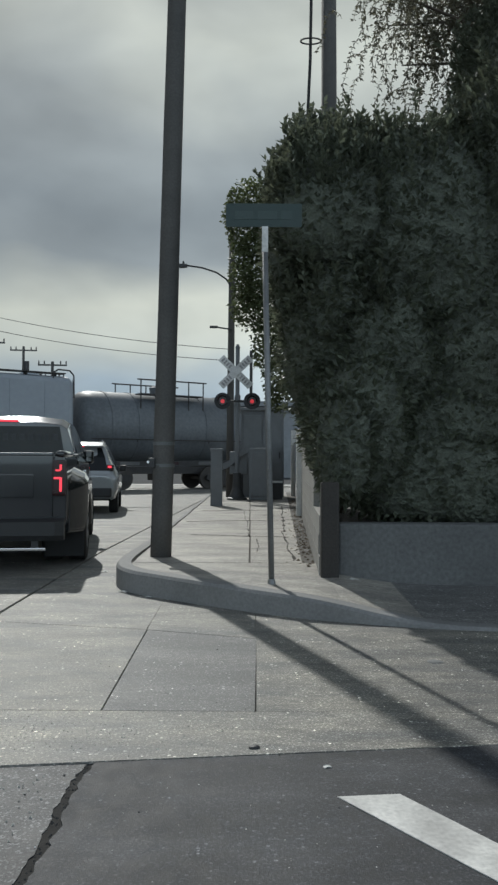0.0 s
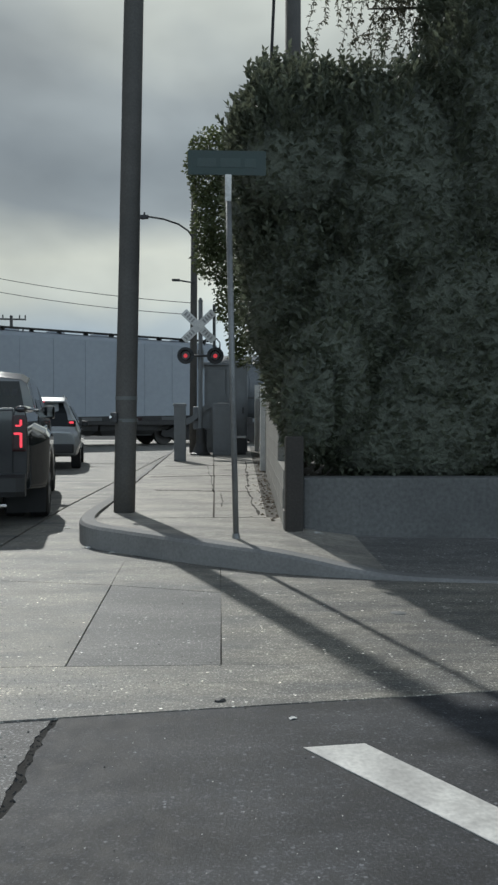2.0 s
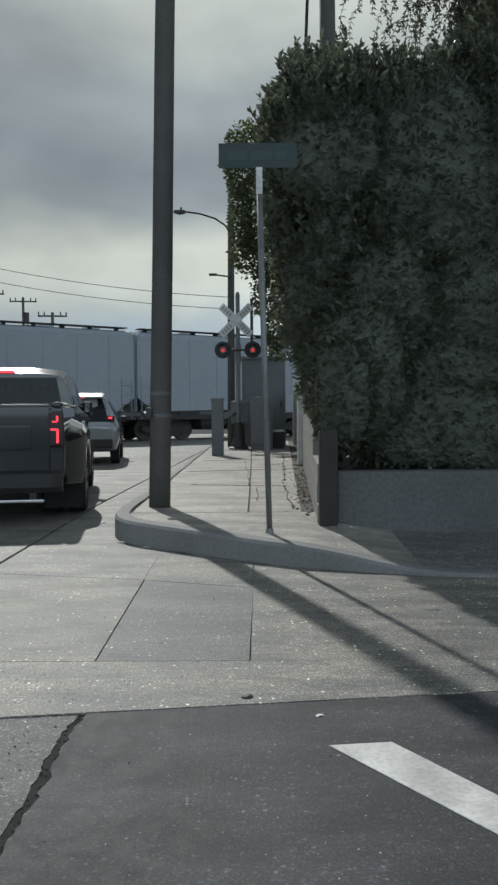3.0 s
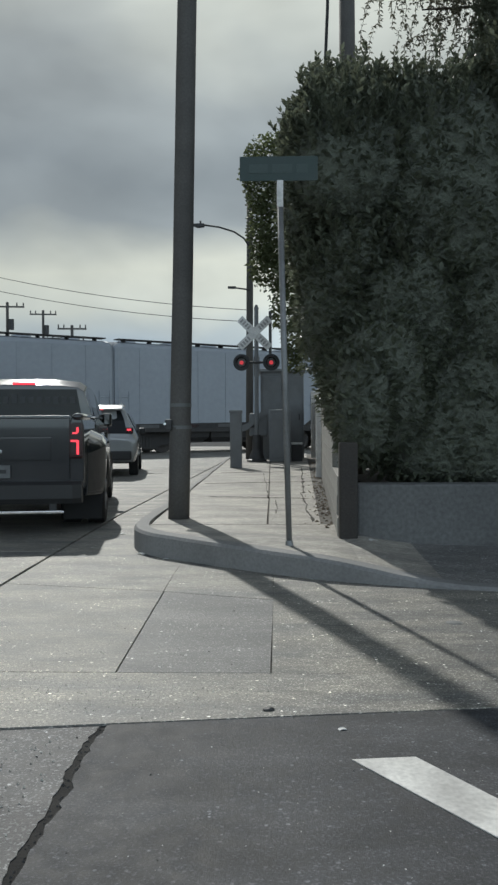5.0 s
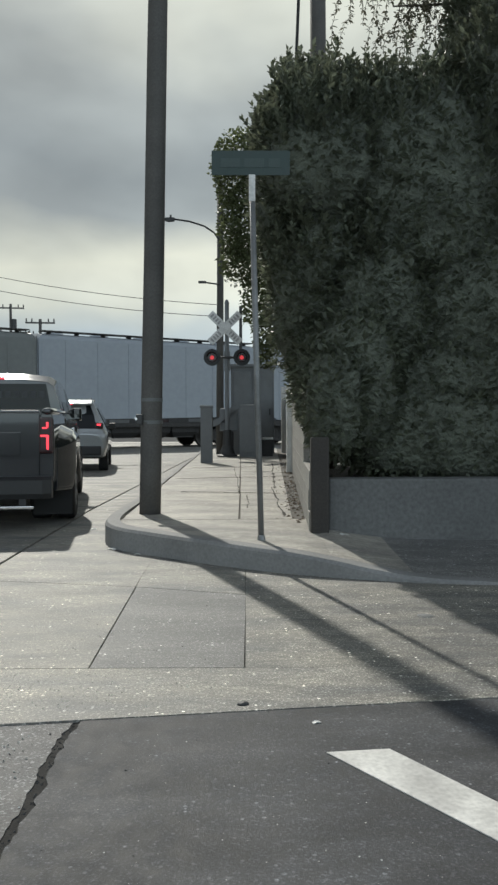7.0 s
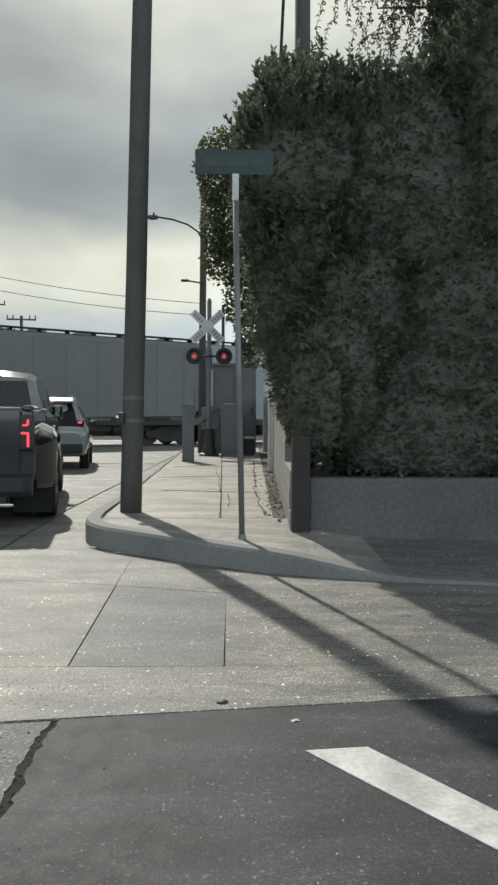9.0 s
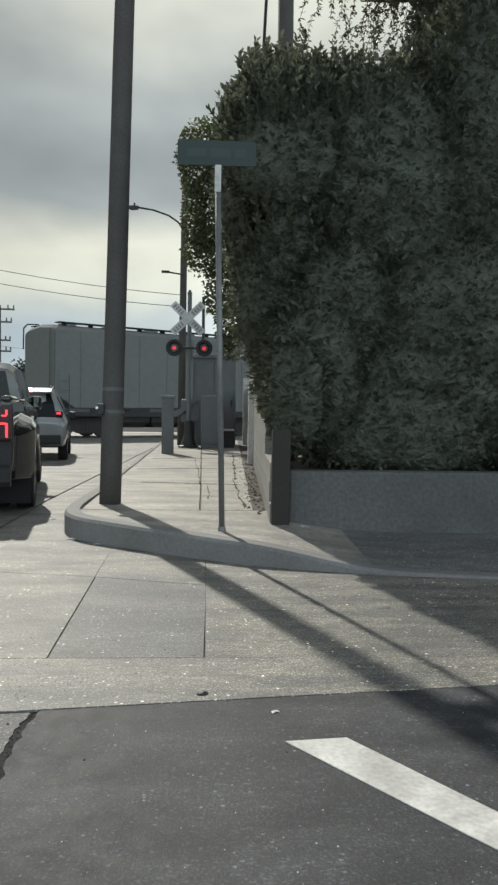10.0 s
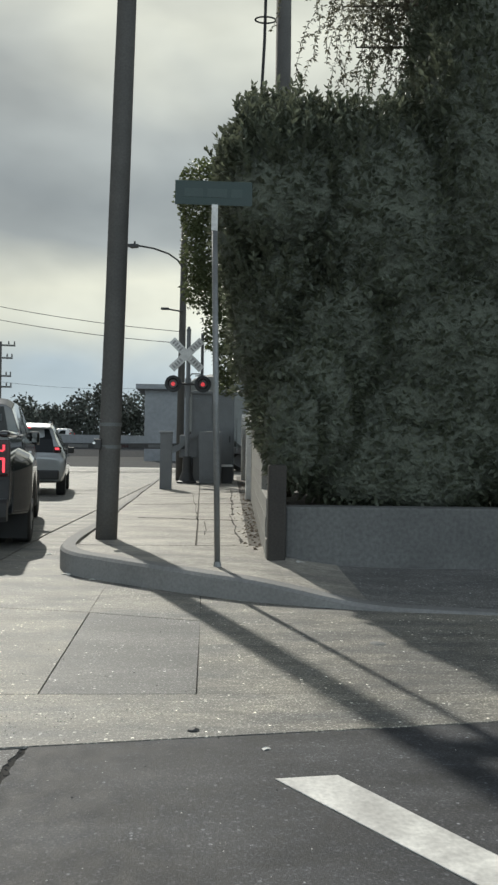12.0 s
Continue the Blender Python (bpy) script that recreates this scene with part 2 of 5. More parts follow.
M = {
    "asphalt": ground_material("asphalt", (0.050, 0.051, 0.055), (0.028, 0.030, 0.034), 120, 0.66, 0.003, 0.4, 0.6, 42, 0.42, 0.4, 0.8),
    "old_asphalt": ground_material("old_asphalt", (0.090, 0.090, 0.090), (0.048, 0.048, 0.050), 100, 0.6, 0.004, 0.9, 0.7, 34, 0.4, 0.4, 0.4),
    "concrete": ground_material("concrete", (0.210, 0.198, 0.168), (0.100, 0.100, 0.097), 95, 0.58, 0.003, 0.65, 1.3, 34, 0.55, 0.5, 0.35),
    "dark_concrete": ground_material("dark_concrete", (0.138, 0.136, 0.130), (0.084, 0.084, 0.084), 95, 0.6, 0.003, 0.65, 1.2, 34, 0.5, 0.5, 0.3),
    "walkway": ground_material("walkway", (0.330, 0.308, 0.265), (0.185, 0.176, 0.160), 95, 0.6, 0.002, 0.2, 1.0, 50, 0.4, 0.5, 0.25),
    "kerb": material("kerb", (0.225, 0.223, 0.218), 0.75, vary=0.2, scale=2.2, fine=40, bump=0.25),
    "joint": material("joint", (0.13, 0.12, 0.105), 0.9, fine=60),
    "paint": material("road_paint", (0.74, 0.73, 0.69), 0.6, vary=0.22, scale=5, fine=45, bump=0.4, tint=(0.45, 0.44, 0.42)),
    "far_ground": material("far_ground", (0.075, 0.077, 0.08), 0.9, vary=0.3, scale=0.2, fine=8, bump=0.3, spec=0.12),
    "pole_wood": material("pole_wood", (0.10, 0.095, 0.088), 0.85, vary=0.22, scale=2.5, fine=45, bump=0.4),
    "steel": material("galvanised_steel", (0.24, 0.245, 0.245), 0.5, metal=0.5, vary=0.2, scale=8, fine=90, bump=0.1),
    "dark_steel": material("dark_steel", (0.06, 0.06, 0.06), 0.55, metal=0.3, vary=0.3, scale=8),
    "sign": material("sign_green", (0.028, 0.05, 0.044), 0.5, vary=0.15, scale=8),
    "white": material("white_paint", (0.70, 0.69, 0.66), 0.55, vary=0.2, scale=5, fine=40, bump=0.1),
    "grey_paint": material("grey_paint", (0.17, 0.178, 0.182), 0.5, vary=0.15, scale=4, fine=60, bump=0.08),
    "red_lens": material("red_lens", (0.35, 0.02, 0.02), 0.25, emit=(1.0, 0.05, 0.06), power=0.55),
    "black": material("black_paint", (0.018, 0.018, 0.018), 0.45, vary=0.2),
    "leaf": material("leaf", (0.125, 0.140, 0.095), 0.45, vary=0.2, scale=1.2, fine=20, bump=0, island=True, per_object=0.25, translucent=0.45),
    # yellower copy of leaf, with the sun shining through put into its colour
    "ivy": material("sunlit_leaf", (0.115, 0.135, 0.065), 0.45, vary=0.25, scale=1.2, fine=20, bump=0, island=True, per_object=0.3, translucent=0.55),
    "willow": material("drooping_leaf", (0.145, 0.138, 0.095), 0.5, vary=0.3, scale=1.2, fine=20, bump=0, island=True, translucent=0.5),
    "core": material("hedge_core", (0.12, 0.132, 0.10), 0.9, vary=0.2, scale=3, fine=14, bump=1.0, depth=0.1),
    "bark": material("bark", (0.10, 0.08, 0.06), 0.9, vary=0.35, scale=6, fine=40, bump=0.8, depth=0.01),
    "block": material("block_wall", (0.33, 0.32, 0.295), 0.8, vary=0.25, scale=2, fine=60, bump=0.5, per_object=0.07),
    "hopper": material("hopper_paint", (0.285, 0.31, 0.34), 0.5, vary=0.07, scale=0.5, fine=5, bump=0.1),
    "dark_hopper": material("dark_hopper_paint", (0.16, 0.17, 0.165), 0.6, vary=0.1, scale=0.5, fine=5, bump=0.1),
    "tank": material("tank_paint", (0.12, 0.13, 0.14), 0.5, vary=0.25, scale=0.7, fine=8, bump=0.1),
    "under": material("underframe", (0.045, 0.042, 0.04), 0.75, vary=0.35, scale=4, fine=40, bump=0.3),
    "wheel": material("wheel_steel", (0.055, 0.048, 0.042), 0.6, metal=0.25, vary=0.3, scale=10),
    "ballast": material("ballast", (0.13, 0.12, 0.11), 0.9, vary=0.5, scale=8, fine=30, bump=1.0, depth=0.03),
    "truck_paint": material("truck_paint", (0.02, 0.022, 0.024), 0.14, vary=0.12, scale=2, fine=30, bump=0.0, coat=1.0),
    "suv_paint": material("suv_paint", (0.33, 0.345, 0.345), 0.2, vary=0.08, scale=2, fine=30, bump=0.0, coat=1.0, metal=0.3),
    "car_white": material("car_white", (0.6, 0.6, 0.6), 0.35, vary=0.08, coat=0.5, bump=0.0),
    "glass": material("tinted_glass", (0.010, 0.012, 0.013), 0.12, vary=0.1, bump=0.0, spec=0.25),
    "tyre": material("tyre", (0.02, 0.02, 0.02), 0.85, vary=0.3, scale=10, fine=90),
    "chrome": material("chrome", (0.75, 0.75, 0.75), 0.15, metal=1.0, vary=0.05, bump=0.0),
    "tail": material("tail_lens", (0.028, 0.008, 0.009), 0.2, vary=0.1, bump=0.0),
    "tail_on": material("tail_lit", (0.5, 0.02, 0.03), 0.2, emit=(1.0, 0.06, 0.08), power=1.3, bump=0.0),
    "far_leaf": material("far_leaf", (0.11, 0.12, 0.10), 0.8, vary=0.4, scale=0.6, fine=3, bump=0, island=True),
    "building": material("far_building", (0.26, 0.27, 0.28), 0.8, vary=0.15, scale=0.4, fine=3, bump=0.1),
    "far_wall": material("far_wall_paint", (0.55, 0.54, 0.50), 0.8, vary=0.15, scale=0.3, fine=3, bump=0.1),
    "plate": material("worn_plate", (0.13, 0.135, 0.135), 0.5, vary=0.15),
    "sign_text": material("sign_text", (0.042, 0.066, 0.058), 0.5, vary=0.15),
    "worn_letter": material("worn_letter", (0.36, 0.35, 0.34), 0.6, vary=0.3, scale=8, fine=40),
    "pebble": material("pale_pebble", (0.50, 0.49, 0.45), 0.35, vary=0.35, island=True, bump=0),
    "tar": material("tar", (0.016, 0.016, 0.016), 0.8, vary=0.4, scale=12, fine=90, bump=0.6, spec=0.2),
    # near-black brown for the block that imitates the wall's shaded end
    "wall_end_shade": material("wall_end_shade", (0.045, 0.04, 0.035), 0.85, vary=0.3, scale=4, fine=50, bump=0.5),
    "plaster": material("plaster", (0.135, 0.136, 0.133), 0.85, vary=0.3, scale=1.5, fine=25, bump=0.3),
    "faint": material("faint_vinyl", (0.05, 0.052, 0.052), 0.5, vary=0.2),
    "soil": material("soil", (0.05, 0.042, 0.034), 0.95, vary=0.4, scale=4, fine=40, bump=0.8, depth=0.02),
    "litter": material("dry_litter", (0.12, 0.09, 0.06), 0.9, vary=0.4, island=True, bump=0),
    "wire": material("wire", (0.02, 0.02, 0.02), 0.7, bump=0),
}


# ---- mesh helpers ----
def part(name, bm, mat, parent=None, label="", smooth=False):
    me = bpy.data.meshes.new(name)
    bm.normal_update()
    bm.to_mesh(me)
    bm.free()
    me.materials.append(M[mat] if isinstance(mat, str) else mat)
    if smooth:
        me.polygons.foreach_set("use_smooth", [True] * len(me.polygons))
    ob = new(name, me)
    if parent is not None:
        ob.parent = parent
    if label:
        ob["label"] = label
    return ob


def from_lists(name, verts, faces, mat, parent=None, smooth=False):
    me = bpy.data.meshes.new(name)
    me.from_pydata(verts, [], faces)
    me.materials.append(M[mat])
    if smooth:
        me.polygons.foreach_set("use_smooth", [True] * len(me.polygons))
    ob = new(name, me)
    if parent is not None:
        ob.parent = parent
    return ob


def box(bm, lo, hi, bevel=0.0, m=None):
    """An axis-aligned box with bevelled edges added to bm."""
    c = [(a + b) / 2 for a, b in zip(lo, hi)]
    s = [max(b - a, 1e-4) for a, b in zip(lo, hi)]
    g = bmesh.ops.create_cube(bm, size=1.0, matrix=Matrix.LocRotScale(c, None, s))
    vs = g["verts"]
    if bevel:
        es = list({e for v in vs for e in v.link_edges})
        r = bmesh.ops.bevel(bm, geom=es, offset=bevel, segments=2, affect="EDGES", profile=0.6)
        vs = list({v for f in r["faces"] for v in f.verts} | {v for v in vs if v.is_valid})
    if m is not None:
        bmesh.ops.transform(bm, matrix=m, verts=[v for v in vs if v.is_valid])
    return vs


def tube(bm, a, b, r0, r1=None, seg=12, caps=True):
    a, b = Vector(a), Vector(b)
    r1 = r0 if r1 is None else r1
    q = (b - a).to_track_quat("Z", "Y").to_matrix().to_4x4()
    m = Matrix.Translation((a + b) / 2) @ q
    bmesh.ops.create_cone(bm, cap_ends=caps, segments=seg, radius1=r0, radius2=r1, depth=(b - a).length, matrix=m)


def pipe(bm, pts, r, seg=8):
    for a, b in zip(pts[:-1], pts[1:]):
        tube(bm, a, b, r, r, seg)


def loft(bm, rings, close=True):
    """Skins between rings of equal length; closes the two ends."""
    vs = [[bm.verts.new(p) for p in ring] for ring in rings]
    k = len(vs[0])
    for a, b in zip(vs[:-1], vs[1:]):
        for i in range(k):
            bm.faces.new((a[i], a[(i + 1) % k], b[(i + 1) % k], b[i]))
    if close:
        bm.faces.new(vs[0][::-1])
        bm.faces.new(vs[-1])
    bmesh.ops.recalc_face_normals(bm, faces=bm.faces)


def prism(bm, outline, z0, z1):
    """A slab with a plan outline of (x, y)."""
    loft(bm, [[(x, y, z0) for x, y in outline], [(x, y, z1) for x, y in outline]])


def thing(name, label, category, group="", at=None):
    ob = new(name)
    ob.empty_display_size = 0.2
    if at is not None:
        ob.matrix_basis = at
    return tagged(ob, label, category, group)


# ---- ground and roads ----
def flat(name, x0, x1, y0, y1, z, mat, thick=0.1):
    bm = bmesh.new()
    box(bm, (x0, y0, z - thick), (x1, y1, z))
    return part(name, bm, mat)


ground = flat("ground", -2500, 2500, -600, 3500, -0.03, "far_ground", 0.5)
tagged(ground, "grey-brown open ground reaching to the skyline", "ground", kind="structure")


def seam_y(x):
    return 3.685 + 0.168 * x + 0.006 * noise.noise((x * 1.5, 3, 0)) if x > -1.6 else 3.416 + 0.03 * (x + 1.6)


def build_cross_street():
    def crack_x(y):
        return -0.705 + 0.035 * noise.noise((2.0, y * 1.5, 0)) + 0.016 * noise.noise((5.0, y * 7, 0)) + 0.008 * noise.noise((8.0, y * 23, 0))

    def crack_w(y, k):
        return 0.013 + 0.024 * abs(noise.noise((k, y * 6, 1))) + 0.022 * abs(noise.noise((k, y * 21, 2)))
    ys = [3.56 - 0.03 * i for i in range(88)] + [0.8, -1.0, -4.0, -9.0]
    xs = [-0.66 + 0.25 * i for i in range(60)]
    bm = bmesh.new()
    right = [(crack_x(y) + crack_w(y, 3), y) for y in ys]
    prism(bm, right + [(xs[-1], -9)] + [(x, seam_y(x)) for x in xs[::-1]], -0.1, -0.004)
    o = part("road", bm, "asphalt")
    tagged(o, "dark patched asphalt of the cross street", "road", kind="structure")
    bm = bmesh.new()
    xs = [-40 + 2 * i for i in range(20)] + [-1.6, -1.2, -0.76]
    left = [(crack_x(y) - crack_w(y, 8), y) for y in ys]
    prism(bm, left + [(-40, -9)] + [(x, seam_y(x)) for x in xs], -0.1, -0.008)
    o = part("road", bm, "old_asphalt")
    tagged(o, "worn light grey asphalt with a tarred crack", "road", kind="structure")
    bm = bmesh.new()
    prism(bm, [(-0.9, 3.53), (-0.6, 3.57), (-0.55, -9), (-0.95, -9)], -0.06, -0.012)
    o = part("road_crack", bm, "tar")
    tagged(o, "ragged tar-filled crack between two asphalt strips", "road", kind="structure")
    # street painting: one long bar of the crossing
    bm = bmesh.new()
    prism(bm, [(0.35, 3.185), (0.60, 3.215), (0.97, 2.63), (1.37, 2.03), (1.25, 1.90), (0.84, 2.47)], -0.003, 0.001)
    o = part("crossing_bar", bm, "paint")
    tagged(o, "worn white painted crosswalk bar on dark asphalt", "road marking", kind="structure")


build_cross_street()


def slab(name, outline, z, mat, parent, thick=0.1):
    """One cast panel with a slightly eased arris."""
    cx = sum(p[0] for p in outline) / len(outline)
    cy = sum(p[1] for p in outline) / len(outline)
    inset = []
    for x, y in outline:
        v = Vector((cx - x, cy - y))
        v = v.normalized() * 0.004
        inset.append((x + v.x, y + v.y))
    bm = bmesh.new()
    loft(bm, [[(x, y, z - thick) for x, y in outline], [(x, y, z - 0.006) for x, y in outline], [(x, y, z) for x, y in inset]])
    return part(name, bm, mat, parent)


def build_apron():
    """Concrete panels of the street, from the seam to the tracks, with open joints."""
    o = flat("pavement", -20, 12, 3.3, 46.2, -0.018, "joint", 0.05)
    tagged(o, "pale concrete roadway cast in panels with dark joints", "road", kind="structure")
    g = 0.0015
    # narrow strip along the asphalt
    cols = [(-9, -5.4), (-5.4, -2.2), (-2.2, -1.6), (-1.6, 3.49), (3.49, 9.0)]
    for a, b in cols:
        slab("panel", [(a + g, min(seam_y(a) + 0.005, 4.1)), (b - g, min(seam_y(b) + 0.005, 4.1)), (b - g, 4.264), (a + g, 4.264)], 0.0, "concrete", o)
    # row with the darker patch
    slab("panel", [(-0.774, 4.27), (0.034, 4.27), (0.055, 6.03), (-0.793, 6.32)], -0.001, "dark_concrete", o)
    slab("panel", [(-2.14, 4.268), (-0.779, 4.268), (-0.799, 6.325), (-2.14, 6.628)], 0.0, "concrete", o)
    slab("panel", [(0.040, 4.2645), (3.5, 4.2645), (3.5, 7.4), (0.060, 7.4)], 0.0, "concrete", o)
    slab("panel", [(3.51, 4.2645), (9, 4.2645), (9, 7.4), (3.51, 7.4)], 0.0, "concrete", o)
    slab("panel", [(-0.80, 6.325), (0.052, 6.033), (0.056, 9.5), (-0.82, 9.5)], 0.0, "concrete", o)
    slab("panel", [(-2.14, 6.633), (-0.803, 6.33), (-0.823, 11.6), (-2.14, 11.6)], 0.0, "concrete", o)
    # lanes
    for a, b in ((-5.4, -2.172), (-9.0, -5.43), (-19.8, -9.03)):
        for y0, y1 in ((4.27, 8.3), (8.31, 12.6), (12.61, 17.0), (17.01, 21.5), (21.51, 26.0), (26.01, 30.6), (30.61, 34.4), (34.41, 40.2), (40.21, 46.0)):
            e0, e1 = [b + (0.03 * max(y - 11.6, 0) if b > -3 else 0) for y in (y0, y1)]
            edge = [(a, y0), (e0, y0)] + ([(b, 11.6)] if b > -3 and y0 < 11.6 < y1 else []) + [(e1, y1), (a, y1)]
            slab("panel", edge, 0.0, "concrete", o)
    # gutter strip
    for y0, y1 in ((11.61, 15.0), (15.01, 19.5), (19.51, 24.0), (24.01, 31.0)):
        slab("panel", [(-2.14 + 0.03 * (y0 - 11.6), y0), (-1.1, y0), (-1.1, y1), (-2.14 + 0.03 * (y1 - 11.6), y1)], 0.0, "concrete", o)

    # beyond the end of the sidewalk
    for y0, y1 in ((31.02, 34.4), (34.41, 40.2), (40.21, 46.0)):
        slab("panel", [(-2.14 + 0.03 * (y0 - 11.6), y0), (11.5, y0), (11.5, y1), (-2.14 + 0.03 * (y1 - 11.6), y1)], 0.0, "concrete", o)


build_apron()

# plan of the kerb: x, y, height of its top
KERB = [(-1.50, 31.0, 0.17), (-1.47, 24.0, 0.17), (-1.45, 16.0, 0.18), (-1.46, 12.0, 0.20), (-1.47, 10.2, 0.22), (-1.47, 9.3, 0.23),
        (-1.44, 8.75, 0.23), (-1.35, 8.36, 0.23), (-1.18, 8.08, 0.225), (-0.92, 7.84, 0.22), (-0.36, 7.36, 0.21), (0.10, 7.02, 0.195),
        (0.45, 6.80, 0.18), (0.80, 6.64, 0.135), (1.10, 6.52, 0.085), (1.5, 6.40, 0.04), (2.2, 6.28, 0.02), (3.5, 6.1, 0.015), (8.0, 5.6, 0.015)]


def smooth_plan(pts, k=4):
    """Rounds a plan line through its points (Catmull-Rom)."""
    out = []
    for i in range(len(pts) - 1):
        p = [Vector(pts[min(max(j, 0), len(pts) - 1)]) for j in (i - 1, i, i + 1, i + 2)]
        for j in range(k):
            t = j / k
            out.append(tuple(0.5 * (2 * p[1] + (p[2] - p[0]) * t + (2 * p[0] - 5 * p[1] + 4 * p[2] - p[3]) * t * t + (3 * p[1] - p[0] - 3 * p[2] + p[3]) * t ** 3)))
    return out + [pts[-1]]


KERB = smooth_plan(KERB)


def kerb_offset(w):
    out = []
    for i, (x, y, z) in enumerate(KERB):
        a, b = KERB[max(i - 1, 0)], KERB[min(i + 1, len(KERB) - 1)]
        t = Vector((b[0] - a[0], b[1] - a[1])).normalized()
        out.append((x - t.y * w, y + t.x * w, z))
    return out


def build_kerb():
    bm = bmesh.new()
    outer, inner, lip = KERB, kerb_offset(0.16), kerb_offset(0.03)
    rings = []
    for a, l2, b in zip(outer, lip, inner):
        rings.append([(a[0], a[1], -0.05), (a[0], a[1], a[2] - 0.03), (l2[0] * 0.7 + a[0] * 0.3, l2[1] * 0.7 + a[1] * 0.3, a[2] - 0.004),
                      (l2[0], l2[1], a[2]), (b[0], b[1], a[2] + 0.003), (b[0], b[1], -0.05)])
    loft(bm, rings)
    o = part("kerb", bm, "kerb")
    tagged(o, "rounded concrete kerb at the street corner", "kerb", kind="structure")
    return inner


def build_walkway(inner):
    base = flat("sidewalk", -1.3, 1.9, 8.95, 31, 0.175, "joint", 0.2)
    tagged(base, "sunlit concrete sidewalk with cracked joints", "sidewalk", kind="structure")
    ys = [8.98, 12.1, 15.4, 18.7, 22.0, 25.3, 31.0]
    for y0, y1 in zip(ys[:-1], ys[1:]):
        slab("paving_slab", [(-1.31, y0 + 0.008), (-0.01, y0 + 0.008), (0.0, y1 - 0.008), (-1.31, y1 - 0.008)], 0.196, "walkway", base)
        f0, f1 = 0.55 + (y0 - 8) * 0.036, 0.55 + (y1 - 8) * 0.036
        slab("paving_slab", [(0.012, y0 + 0.008), (f0, y0 + 0.008), (f1, y1 - 0.008), (0.02, y1 - 0.008)], 0.197, "walkway", base)
    # corner panel, falling to the driveway
    rows = []
    for x, y, z in inner[20:]:
        bx, by, bz = max(x, -1.31), 8.96, 0.2
        if x > 0.8:
            by, bz = 8.35, min(0.2, z + 0.08)
        rows.append([(x + 0.004, y + 0.004, z - 0.002), (x * 0.6 + bx * 0.4, y * 0.6 + by * 0.4, z * 0.6 + bz * 0.4), (bx, by, bz - 0.004)])
    # past the cut, darker concrete paints in the shade of the hedge
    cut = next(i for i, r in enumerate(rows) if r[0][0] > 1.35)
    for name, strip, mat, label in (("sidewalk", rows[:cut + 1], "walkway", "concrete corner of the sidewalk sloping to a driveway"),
                                    ("driveway", rows[cut:], "dark_concrete", "concrete driveway with the hedge's shade put into its darker colour")):
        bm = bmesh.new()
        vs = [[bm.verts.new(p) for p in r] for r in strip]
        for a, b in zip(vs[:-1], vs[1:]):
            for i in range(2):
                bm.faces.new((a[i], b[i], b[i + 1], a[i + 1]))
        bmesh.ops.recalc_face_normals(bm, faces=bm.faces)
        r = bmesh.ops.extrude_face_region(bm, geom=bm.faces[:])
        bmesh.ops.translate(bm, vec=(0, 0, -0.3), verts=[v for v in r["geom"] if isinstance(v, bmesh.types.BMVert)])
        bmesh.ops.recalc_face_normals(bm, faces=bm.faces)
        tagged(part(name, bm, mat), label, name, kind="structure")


build_walkway(build_kerb())


def build_crack(x0, y0, x1, y1, seed, wide=1.0):
    """A thin wandering crack, a ribbon lying on the slab."""
    pts = []
    for i in range(49):
        k = i / 48
        w = 0.10 * (x1 - x0 if abs(x1 - x0) < abs(y1 - y0) else y1 - y0) + 0.028 * noise.noise((seed, k * 5, 0)) + 0.014 * noise.noise((seed, k * 19, 3))
        if abs(y1 - y0) > abs(x1 - x0):
            pts.append((x0 + (x1 - x0) * k + w, y0 + (y1 - y0) * k))
        else:
            pts.append((x0 + (x1 - x0) * k, y0 + (y1 - y0) * k + w * 3))
    bm = bmesh.new()
    rings = []
    for i, (x, y) in enumerate(pts):
        r = (0.002 + 0.016 * max(noise.noise((seed, i * 0.6, 9)), 0.0)) * wide
        a, b = ((r, 0), (0, 3 * r))[abs(y1 - y0) <= abs(x1 - x0)]
        rings.append([(x - a, y - b, 0.190), (x + a, y + b, 0.190), (x + a, y + b, 0.2005), (x - a, y - b, 0.2005)])
    loft(bm, rings)
    o = part("sidewalk_crack", bm, "soil")
    tagged(o, "dark dirt-filled crack wandering across the sidewalk", "crack", group="sidewalk cracks", kind="structure")


for q in ((0.02, 12.3, -0.12, 18.6, 1.5), (-1.2, 15.0, 0.95, 15.6, 4.1), (-0.9, 12.5, 0.6, 12.2, 7.7), (0.50, 9.2, 0.52, 13.2, 11.2, 2.6), (0.52, 13.0, 0.80, 21.0, 14.6, 3.5), (0.1, 10.1, 0.12, 11.8, 17.3), (-1.1, 18.4, 0.5, 18.9, 21.2), (-1.31, 10.6, -1.33, 20.0, 24.4, 2.6), (-1.32, 20.0, -1.34, 30.5, 27.9, 4.0)):
    build_crack(*q)

# ---- railway ----
far_strip = flat("road", -45, 12, 46.4, 48.6, 0.0, "far_wall", 0.06)
tagged(far_strip, "pale concrete strip of road beyond the tracks", "road", kind="structure")
SIZE = 1.16                          # the cars are drawn in units of this many metres
TRACK_P, TRACK_D = Vector((-10.90, 32.88)), Vector((0.824, 0.566))
TRACK_N = Vector((-0.566, 0.824))
TRACK_RZ = math.degrees(math.atan2(TRACK_D.y, TRACK_D.x))


def track_pose(s, off=1.74, z=0.0):
    q = TRACK_P + TRACK_D * s + TRACK_N * off
    return pose(q.x, q.y, z, 0, 0, TRACK_RZ)


